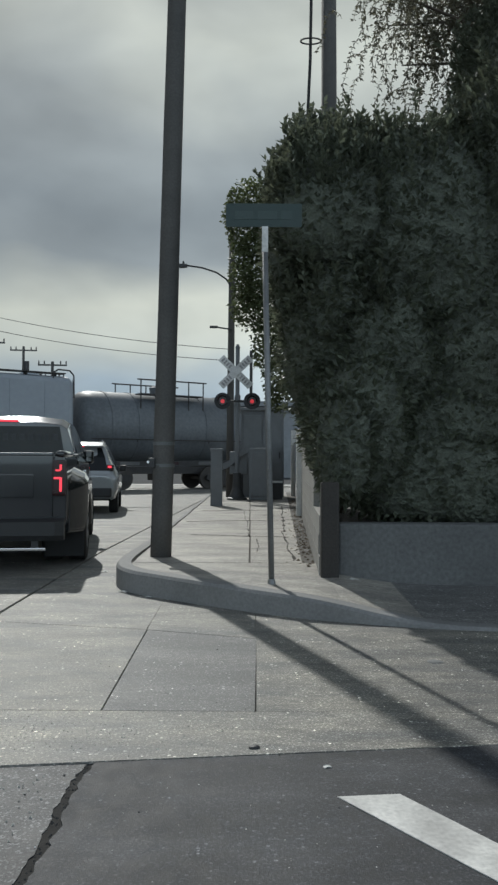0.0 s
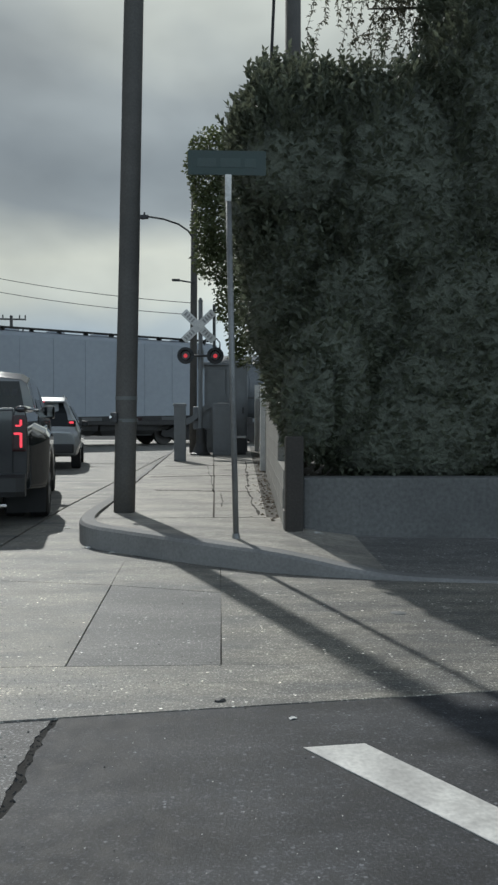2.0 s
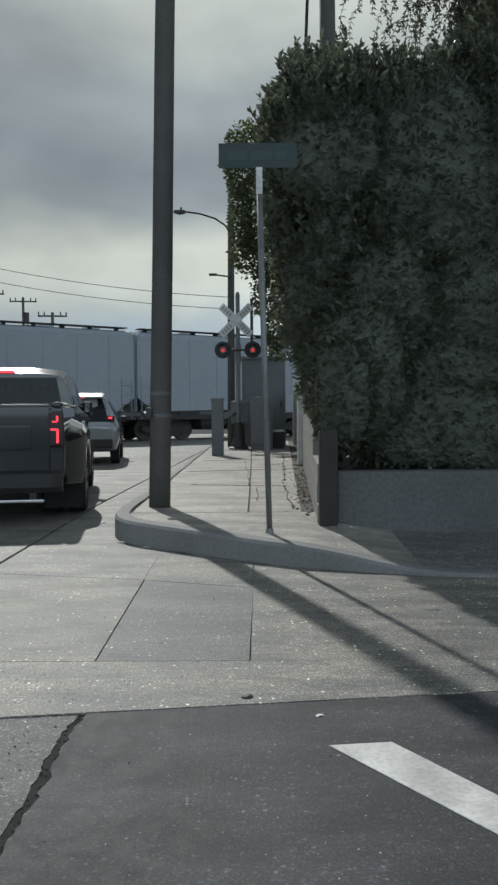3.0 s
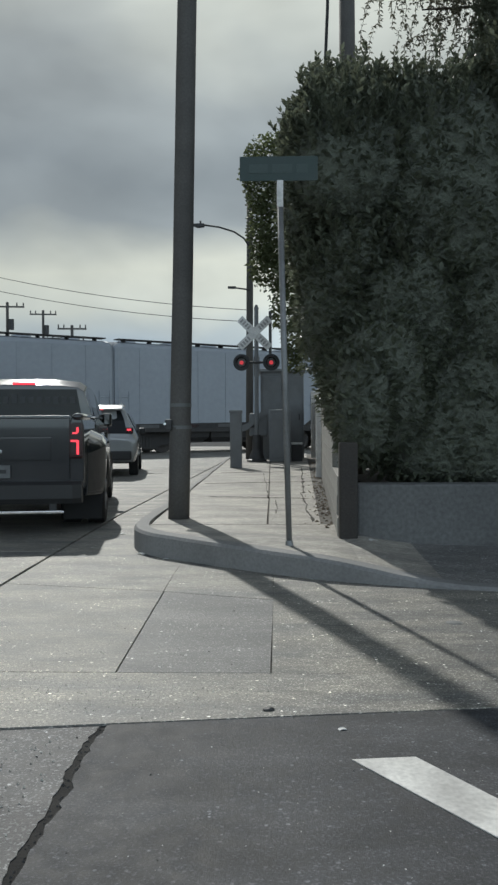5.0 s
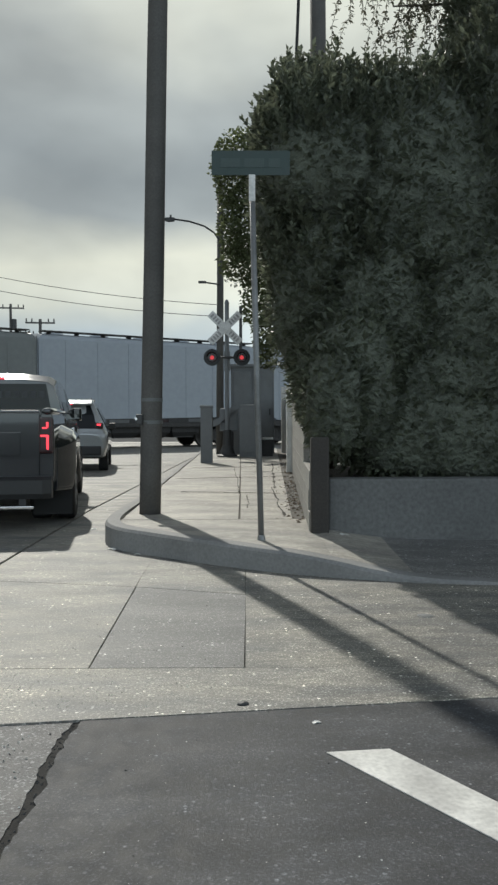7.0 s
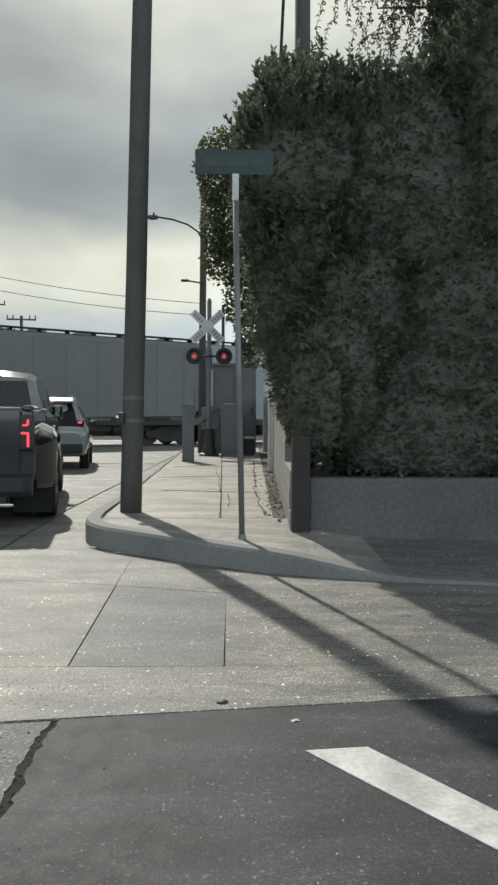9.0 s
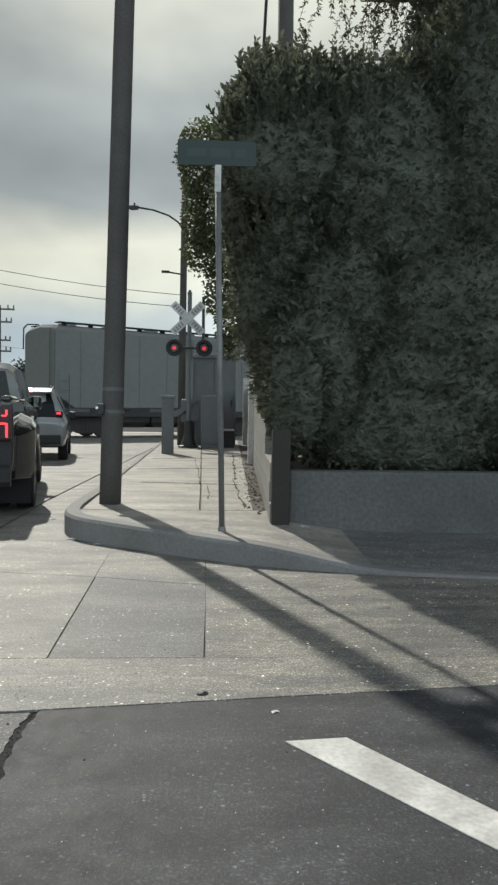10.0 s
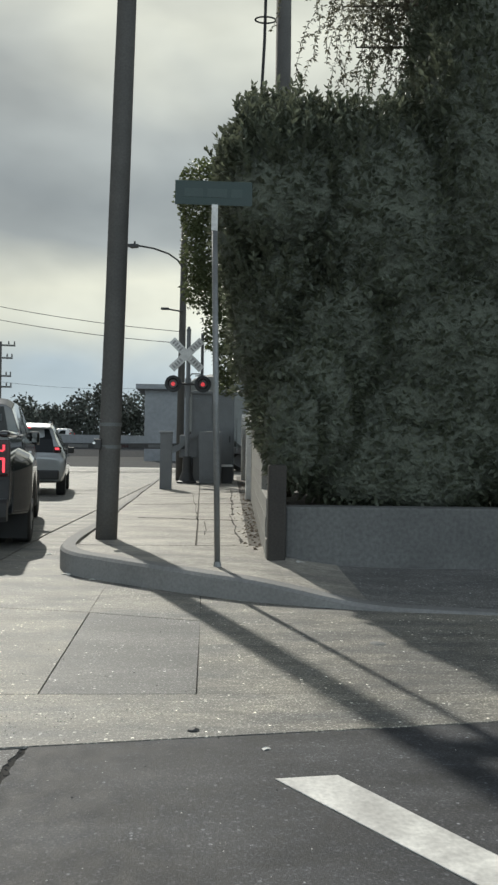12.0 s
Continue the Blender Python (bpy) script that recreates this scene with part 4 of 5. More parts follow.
    sh["kind"] = "stuff"
    # open growth: leaves through its whole depth, no solid heart
    ov, of = [], []
    for (c, r) in OPEN_BLOBS:
        c, r = Vector(c), Vector(r)
        for _ in range(int(r.x * r.y * r.z * 2600)):
            d = Vector((rng.gauss(0, 1), rng.gauss(0, 1), rng.gauss(0, 1))).normalized()
            p = c + Vector((d.x * r.x, d.y * r.y, d.z * r.z)) * boxy(d) * (rng.random() ** 0.35 + 0.14 * noise.noise(d * 3 + c))
            way = (Vector((rng.uniform(-1, 1), rng.uniform(-1, 1), rng.uniform(-1.0, 0.5)))).normalized()
            add_leaf(ov, of, p, way, Vector((rng.uniform(-1, 1), rng.uniform(-1, 1), 1)).normalized(), rng.uniform(0.09, 0.19), rng.uniform(0.03, 0.06))
    op = from_lists("sunlit_foliage", ov, of, "ivy", o)
    op["kind"] = "stuff"
    # stems at the foot
    for x, y in ((1.25, 11.5), (1.4, 15.2), (2.4, 9.3), (4.6, 9.4), (1.75, 23.6)):
        bm = bmesh.new()
        tube(bm, (x, y, 0.0), (x + 0.1, y + 0.1, 2.4), 0.09, 0.05, 10)
        part("stem", bm, "bark", o)


build_hedge()


def build_tree():
    o = thing("pepper_tree", "drooping tree with thin hanging sprays above the hedge", "tree")
    rng = random.Random(9)
    bm = bmesh.new()
    tube(bm, (5.3, 11.6, -0.03), (5.2, 11.6, 4.2), 0.26, 0.2, 12)
    tube(bm, (5.2, 11.6, 4.15), (5.0, 11.5, 6.6), 0.2, 0.14, 12)
    part("trunk", bm, "bark", o)
    tips = []
    for i in range(16):
        a = Vector((5.02, 11.5, rng.uniform(5.2, 6.6)))
        b = Vector((rng.uniform(1.7, 6.0), rng.uniform(10.4, 12.8), rng.uniform(6.3, 8.8)))
        m = (a + b) / 2 + Vector((0, 0, 0.7))
        bm = bmesh.new()
        tube(bm, a, m, 0.065, 0.032, 8)
        tube(bm, m, b, 0.032, 0.010, 8)
        part("limb", bm, "bark", o)
        tips += [m.lerp(b, k / 5) for k in range(1, 6)]
    verts, faces = [], []
    for _ in range(720):
        p = rng.choice(tips) + Vector((rng.gauss(0, 0.35), rng.gauss(0, 0.4), rng.gauss(0, 0.25)))
        sway = Vector((rng.uniform(-0.5, 0.5), rng.uniform(-0.4, 0.4), 0))
        n = rng.randint(5, 14)
        q = p
        for i in range(n):
            fall = min(i / 7, 1)
            w = (sway * (1 - 0.6 * fall) + Vector((rng.uniform(-.2, .2), rng.uniform(-.2, .2), 0.2 - 1.0 * fall))).normalized()
            q2 = q + w * 0.075
            k = len(verts)
            verts += [tuple(q + Vector((0.004, 0, 0))), tuple(q - Vector((0.004, 0, 0))), tuple(q2 - Vector((0.003, 0, 0))), tuple(q2 + Vector((0.003, 0, 0)))]
            faces.append((k, k + 1, k + 2, k + 3))
            for s in range(4):
                lw = (Vector((rng.uniform(-1, 1), rng.uniform(-1, 1), rng.uniform(-1.0, 0.2)))).normalized()
                add_leaf(verts, faces, q2, lw, Vector((rng.uniform(-1, 1), rng.uniform(-1, 1), 1)).normalized(), rng.uniform(0.045, 0.09), rng.uniform(0.009, 0.017))
            q = q2
    cr = from_lists("crown", verts, faces, "willow", o)
    cr["kind"] = "stuff"


build_tree()


def build_hedge_pole():
    o = thing("utility_pole", "grey wooden utility pole rising out of the hedge", "utility pole", "wooden poles")
    bm = bmesh.new()
    tube(bm, (1.49, 15.0, 0.0), (1.43, 15.0, 12.5), 0.16, 0.135, 18)
    part("shaft", bm, "pole_wood", o, smooth=True)
    bm = bmesh.new()
    pts = [(0.96, 14.8, 5.2), (0.98, 14.8, 6.5), (1.03, 14.8, 7.6), (1.08, 14.8, 8.8), (1.10, 14.8, 10.4), (1.27, 14.9, 12.0)]
    pipe(bm, pts, 0.028, 8)
    part("cable", bm, "wire", o, "slack black cable")
    bm = bmesh.new()
    ring = [(1.09 + 0.19 * math.cos(a), 14.8 + 0.15 * math.sin(a), 9.15 + 0.02 * math.sin(a)) for a in [2 * math.pi * i / 20 for i in range(21)]]
    pipe(bm, ring, 0.016, 6)
    part("cable_loop", bm, "wire", o)


build_hedge_pole()

def scatter(name, label, category, mat, count, place, size, seed):
    """Many small loose bits lying on the ground."""
    rng = random.Random(seed)
    verts, faces = [], []
    for _ in range(count):
        x, y, z = place(rng)
        r = size * rng.uniform(0.4, 1.4)
        k = len(verts)
        a0 = rng.uniform(0, 6.28)
        for i in range(5):
            a = a0 + i * 1.2566
            rr = r * rng.uniform(0.7, 1.2)
            verts.append((x + math.cos(a) * rr, y + math.sin(a) * rr, z - 0.002))
        verts.append((x, y, z + r * rng.uniform(0.35, 0.8)))
        faces += [(k + i, k + (i + 1) % 5, k + 5) for i in range(5)]
    o = from_lists(name, verts, faces, mat)
    tagged(o, label, category, kind="stuff")


def by_wall(rng):
    while True:
        y = 8.6 + 16 * rng.random() ** 1.2
        if noise.noise((y * 1.1, 4.0, 0)) > rng.uniform(-0.3, 0.5):
            return wall_x(y) - abs(rng.gauss(0, 0.11)) - 0.02, y, 0.197


def on_street(x, y):
    return x, y, 0.0 if y > seam_y(x) else -0.004


scatter("leaf_litter", "dry brown leaf litter along the foot of the wall", "litter", "litter", 420, by_wall, 0.022, 3)
scatter("gravel", "dark grit and crumbs lying on the street", "grit", "dark_steel", 130, lambda r: on_street(r.uniform(-1.5, 1.6), r.uniform(2.0, 6.2)), 0.006, 5)
scatter("gravel", "pale pebbles and crumbs lying on the street", "grit", "white", 170, lambda r: on_street(r.uniform(-1.6, 1.6), 1.7 + 4.6 * r.random() ** 1.5), 0.0045, 6)
# the next two scatters add pale stones to imitate glitter of the sun
scatter("gravel", "bright pale stones along the seam standing in for sun glitter", "grit", "pebble", 900, lambda r: (-1.75 + 1.9 * r.random() ** 1.3, r.uniform(3.66, 4.26), 0.0), 0.0055, 8)
scatter("gravel", "bright pale stones in the old asphalt standing in for sun glitter", "grit", "pebble", 420, lambda r: (r.uniform(-1.9, -0.80), r.uniform(2.2, 3.4), -0.004), 0.005, 12)
scatter("gravel", "bright worn aggregate stones bared in the concrete", "grit", "pebble", 620, lambda r: (-2.1 + 2.0 * r.random() ** 1.2, 4.3 + 3.4 * r.random() ** 1.3, 0.0), 0.0055, 21)
scatter("gravel", "pale worn stones bared in the dark asphalt", "grit", "pebble", 420, lambda r: (r.uniform(-0.62, 1.5), 1.6 + 1.6 * r.random() ** 1.4, -0.005), 0.0045, 23)
scatter("gravel", "loose dark grit lying in the tarred crack", "grit", "dark_steel", 240, lambda r: (-0.705 + r.gauss(0, 0.018), r.uniform(1.6, 3.5), -0.012), 0.007, 15)
scatter("gravel", "pale crumbled mortar at the foot of the wall", "grit", "block", 70, lambda r: ((lambda y: (wall_x(y) - abs(r.gauss(0, 0.09)) - 0.03, y, 0.197))(8.8 + 14 * r.random())), 0.028, 18)
bm = bmesh.new()
bmesh.ops.create_icosphere(bm, subdivisions=2, radius=1.0, matrix=Matrix.LocRotScale((0.03, 3.72, 0.004), None, (0.026, 0.02, 0.011)))
for v in bm.verts:
    v.co += Vector((v.co.x - 0.03, v.co.y - 3.72, 0)) * 0.5 * noise.noise(v.co * 60)
tagged(part("stone", bm, "dark_steel"), "small dark stone lying at the asphalt seam", "stone")

def paper(x, y, z, w, d, rz):
    bm = bmesh.new()
    h = min(w / 0.05, 1.0)
    pts = [(-w, -d, 0.0), (0, -d * 0.7, 0.012 * h), (w, -d, 0.002), (w * 0.8, d, 0.008 * h), (0, d * 1.1, 0.016 * h), (-w, d * 0.8, 0.004 * h)]
    loft(bm, [pts, [(a, b, c + 0.003) for a, b, c in pts]])
    o = part("paper_scrap", bm, "white")
    o.matrix_basis = pose(x, y, z, 0, 0, rz)
    tagged(o, "crumpled white scrap of paper on the ground", "litter", group="paper scraps")


for q in ((-1.27, 8.12, 0.0, 0.06, 0.02, -40), (-0.98, 7.82, 0.0, 0.03, 0.015, 20), (1.02, 7.95, 0.16, 0.05, 0.03, 30), (0.34, 3.5, -0.004, 0.017, 0.010, 20), (-1.72, 9.6, 0.0, 0.04, 0.03, 10)):
    paper(*q)
# flat disc standing in for a small lump of debris
bm = bmesh.new()
tube(bm, (1.23, 5.35, -0.005), (1.23, 5.35, 0.002), 0.055, 0.055, 20)
tube(bm, (1.23, 5.35, 0.002), (1.23, 5.35, 0.004), 0.04, 0.04, 20)
tagged(part("debris_disc", bm, "steel"), "small flat grey disc standing for a bit of debris on the concrete", "valve cover")

# ---- vehicles ----


def body_ring(y, w0, w1, w2, z0, z1, z2, crown=0.03):
    """A closed section across a car body: sill, waist and top half-widths and heights."""
    half = [(w0 * 0.92, z0), (w0, z0 + 0.06), (w1, (z0 + z1) / 2), (w1, z1 - 0.05), (w1 - 0.03, z1), (w2 + 0.05, z2 - 0.07), (w2 - 0.04, z2 - 0.01), (w2 * 0.5, z2 + crown)]
    return [(x, y, z) for x, z in half] + [(-x, y, z) for x, z in half[::-1]]


def wheel(parent, x, y, r, width, out):
    bm = bmesh.new()
    prof = [(-0.5, 0.62), (-0.5, 0.93), (-0.42, 1.0), (0.42, 1.0), (0.5, 0.93), (0.5, 0.62)]
    rings = []
    for i in range(28):
        a = 2 * math.pi * i / 28
        rings.append([(k * width, math.cos(a) * r * q, math.sin(a) * r * q) for k, q in prof])
    vs = [[bm.verts.new(p) for p in ring] for ring in rings]
    for i in range(28):
        p, q = vs[i], vs[(i + 1) % 28]
        for j in range(len(prof)):
            bm.faces.new((p[j], p[(j + 1) % len(prof)], q[(j + 1) % len(prof)], q[j]))
    bmesh.ops.recalc_face_normals(bm, faces=bm.faces)
    t = new("wheel")
    t.parent, t.location = parent, (x, y, r)
    part("tyre", bm, "tyre", t, smooth=False)
    bm = bmesh.new()
    tube(bm, (-width * 0.4, 0, 0), (width * 0.4, 0, 0), r * 0.63, r * 0.63, 24)
    for i in range(6):
        a = 2 * math.pi * i / 6
        box(bm, (-0.02, -0.035, 0.05), (0.02, 0.035, r * 0.6), 0.006, Matrix.Translation((out * width * 0.42, 0, 0)) @ Matrix.Rotation(a, 4, "X"))
    part("rim", bm, "steel", t)
    return t


def quad_panel(bm, pts, thick):
    """A thin solid panel on four or more corners, thickened along its normal."""
    v = [Vector(p) for p in pts]
    n = (v[1] - v[0]).cross(v[-1] - v[0]).normalized() * thick
    loft(bm, [[tuple(p - n) for p in v], [tuple(p + n) for p in v]])


def soften(ob, width=0.035):
    b = ob.modifiers.new("bevel", "BEVEL")
    b.width, b.segments, b.limit_method, b.angle_limit = width, 3, "ANGLE", radians(14)
    ob.modifiers.new("normals", "WEIGHTED_NORMAL")
    ob.data.polygons.foreach_set("use_smooth", [True] * len(ob.data.polygons))


def build_pickup():
    o = thing("pickup_truck", "dark crew cab pickup truck with red tail lamps lit", "pickup truck", at=pose(-3.17, 9.42, 0, 0, 0, 8.0))
    W = 1.0
    # cab and bonnet in one skin
    bm = bmesh.new()
    R = [body_ring(2.02, 0.95, W, 0.93, 0.45, 1.30, 1.40), body_ring(2.05, 0.95, W, 0.79, 0.42, 1.36, 1.845), body_ring(2.30, 0.95, W, 0.80, 0.42, 1.36, 1.938),
         body_ring(3.2, 0.95, W, 0.80, 0.42, 1.36, 1.94), body_ring(3.9, 0.95, W, 0.78, 0.42, 1.36, 1.90), body_ring(4.55, 0.95, W, 0.85, 0.45, 1.32, 1.40),
         body_ring(5.3, 0.95, W, 0.88, 0.5, 1.18, 1.28), body_ring(5.82, 0.92, 0.96, 0.84, 0.5, 1.08, 1.18), body_ring(5.92, 0.85, 0.88, 0.7, 0.55, 0.95, 1.02)]
    loft(bm, R)
    soften(part("cab", bm, "truck_paint", o))
    # bed: two sides, floor, tailgate
    for s in (-1, 1):
        bm = bmesh.new()
        sec = [(0.80, 0.55), (0.96, 0.5), (W, 0.62), (W + 0.01, 1.05), (W - 0.015, 1.36), (W - 0.05, 1.40), (0.86, 1.40), (0.84, 1.34)]
        loft(bm, [[(s * x, y, z) for x, z in sec] for y in (0.10, 0.16, 0.8, 1.4, 2.0)])
        soften(part("bed_side", bm, "truck_paint", o), 0.02)
        # wide fender over the twin rear wheels
        bm = bmesh.new()
        rings = []
        for i in range(19):
            y = 0.50 + i * 0.0911
            reach = 0.21 * min(1.0, math.sin(min(i / 5, 1.0) * math.pi / 2) + 0.05) if i < 10 else 0.21 * min(1.0, math.sin(min((18 - i) / 4, 1.0) * math.pi / 2) + 0.05)
            low = 0.42 + math.sqrt(max(0.49 ** 2 - (y - 1.32) ** 2, 0.0))
            top = 1.00 + 0.14 * math.sin(math.pi * i / 18)
            xo = W + reach
            sec = [(0.93, min(low, top - 0.1)), (xo - 0.02, min(low, top - 0.1)), (xo, min(low + 0.04, top - 0.05)), (xo, top - 0.05), (xo - 0.05, top + 0.02), (W - 0.01, top + 0.10), (0.93, top + 0.10)]
            rings.append([(s * a, y, b) for a, b in sec])
        loft(bm, rings)
        soften(part("rear_fender", bm, "truck_paint", o), 0.015)
        bm = bmesh.new()
        loft(bm, [[(s * (0.93 + 0.075 * k * math.cos(a)), y, 1.40 + 0.045 * k * math.sin(a)) for a in [2 * math.pi * i / 12 for i in range(12)]]
                  for y, k in ((0.045, 0.45), (0.065, 0.8), (0.12, 1.0), (1.0, 1.0), (1.98, 1.0))])
        part("bed_rail", bm, "truck_paint", o, smooth=True)
        bm = bmesh.new()
        box(bm, (s * 0.97 - 0.09, 2.1, 0.30), (s * 0.97 + 0.09, 4.35, 0.37), 0.025)
        part("running_board", bm, "black", o)
        bm = bmesh.new()
        box(bm, (s * 0.92 - 0.24, 0.80, 0.10), (s * 0.92 + 0.24, 0.825, 0.56), 0.006)
        part("mud_flap", bm, "tyre", o)
    bm = bmesh.new()
    box(bm, (-0.84, 0.12, 0.62), (0.84, 2.0, 0.70))
    part("bed_floor", bm, "black", o)
    bm = bmesh.new()
    box(bm, (-0.838, 0.06, 0.60), (0.838, 0.13, 1.40), 0.025)
    box(bm, (-0.62, 0.048, 0.88), (0.62, 0.07, 1.16), 0.012)
    tg = part("tailgate", bm, "truck_paint", o)
    bm = bmesh.new()
    box(bm, (-0.06, 0.03, 0.97), (0.06, 0.06, 1.01), 0.01)
    part("handle", bm, "chrome", tg, "shiny latch handle")
    bm = bmesh.new()
    box(bm, (-0.84, 0.045, 1.385), (0.84, 0.16, 1.415), 0.01)
    part("rail_cap", bm, "grey_paint", tg)
    bm = bmesh.new()
    sec = [(-0.06, 0.38), (-0.08, 0.44), (-0.08, 0.60), (-0.03, 0.64), (0.12, 0.64), (0.12, 0.38)]
    loft(bm, [[(x, y + (0.05 if abs(x) > 0.9 else 0), z) for y, z in sec] for x in (-0.98, -0.88, -0.4, 0.4, 0.88, 0.98)])
    bp = part("bumper", bm, "black", o)
    bm = bmesh.new()
    box(bm, (-0.78, -0.09, 0.265), (0.78, -0.03, 0.30), 0.008)
    part("bumper_step", bm, "chrome", bp, "bright metal step bar")
    for x in (-0.65, 0.65):
        bm = bmesh.new()
        box(bm, (x - 0.04, -0.05, 0.295), (x + 0.04, 0.06, 0.40))
        part("step_bracket", bm, "black", bp)
    bm = bmesh.new()
    box(bm, (-0.155, 0.018, 0.68), (0.155, 0.04, 0.83), 0.004)
    pl = part("licence_plate", bm, "plate", o)
    bm = bmesh.new()
    box(bm, (-0.11, 0.014, 0.735), (0.11, 0.0175, 0.78))
    part("lettering", bm, "black", pl)
    for s in (-1, 1):
        bm = bmesh.new()
        box(bm, (s * 0.91 - 0.085, 0.055, 0.90), (s * 0.91 + 0.085, 0.20, 1.33), 0.03)
        lamp = part("tail_lamp", bm, "tail", o, "dark red tail lamp housing")
        bm = bmesh.new()
        box(bm, (s * 0.93 - 0.012, 0.042, 0.95), (s * 0.93 + 0.016, 0.062, 1.12), 0.005)
        box(bm, (s * 0.86 - 0.01, 0.042, 1.10), (s * 0.93 + 0.016 * s, 0.062, 1.125), 0.004) if s < 0 else box(bm, (0.85, 0.042, 1.10), (0.93, 0.062, 1.125), 0.004)
        box(bm, (s * 0.93 - 0.012, 0.042, 1.21), (s * 0.93 + 0.014, 0.062, 1.275), 0.005)
        box(bm, (s * 0.90 - 0.03, 0.042, 1.195), (s * 0.90 + 0.03, 0.062, 1.215), 0.004)
        part("lit_strip", bm, "tail_on", lamp, "glowing red light strip")
    # glazing
    bm = bmesh.new()
    quad_panel(bm, [(-0.80, 2.015, 1.42), (0.80, 2.015, 1.42), (0.73, 2.035, 1.81), (-0.73, 2.035, 1.81)], 0.012)
    gl = part("rear_window", bm, "glass", o)
    bm = bmesh.new()
    for i in range(10):
        x = -0.40 + i * 0.115
        box(bm, (x, 2.005, 1.61), (x + 0.075, 2.012, 1.61 + (0.13 if i == 2 else 0.095)))
    part("lettering", bm, "faint", gl, "faint window lettering")
    for s in (-1, 1):
        for y0, y1 in ((2.25, 3.15), (3.25, 4.05)):
            bm = bmesh.new()
            quad_panel(bm, [(s * 0.965, y0, 1.40), (s * 0.965, y1, 1.40), (s * 0.83, y1 - 0.1, 1.80), (s * 0.83, y0 + 0.08, 1.80)], 0.012)
            part("side_window", bm, "glass", o)
        bm = bmesh.new()
        box(bm, (s * 1.03 - 0.08, 4.0, 1.28), (s * 1.03 + 0.08, 4.12, 1.50), 0.04)
        part("mirror", bm, "truck_paint", o)
        for y0, y1 in ((2.15, 3.2), (3.22, 4.3)):
            bm = bmesh.new()
            box(bm, (s * 1.003 - 0.008, y0, 0.56), (s * 1.003 + 0.008, y1, 1.30), 0.004)
            d = part("door", bm, "truck_paint", o)
            bm = bmesh.new()
            box(bm, (s * 1.02 - 0.015, y0 + 0.08, 1.14), (s * 1.02 + 0.015, y0 + 0.28, 1.18), 0.008)
            part("door_handle", bm, "chrome", d)
    bm = bmesh.new()
    box(bm, (-0.16, 2.02, 1.875), (0.16, 2.08, 1.91), 0.01)
    part("brake_light", bm, "tail_on", o, "lit high brake lamp")
    bm = bmesh.new()
    box(bm, (-0.7, 0.9, 0.32), (0.7, 5.3, 0.50), 0.03)
    tube(bm, (-0.8, 1.32, 0.40), (0.8, 1.32, 0.40), 0.06, 0.06, 10)
    part("chassis", bm, "black", o)
    for s in (-1, 1):
        for y in (1.32, 4.95):
            wheel(o, s * 0.91, y, 0.41, 0.28, s) if y > 2 else wheel(o, s * 1.06, y, 0.41, 0.24, s)
        wheel(o, s * 0.74, 1.32, 0.41, 0.24, s)


build_pickup()


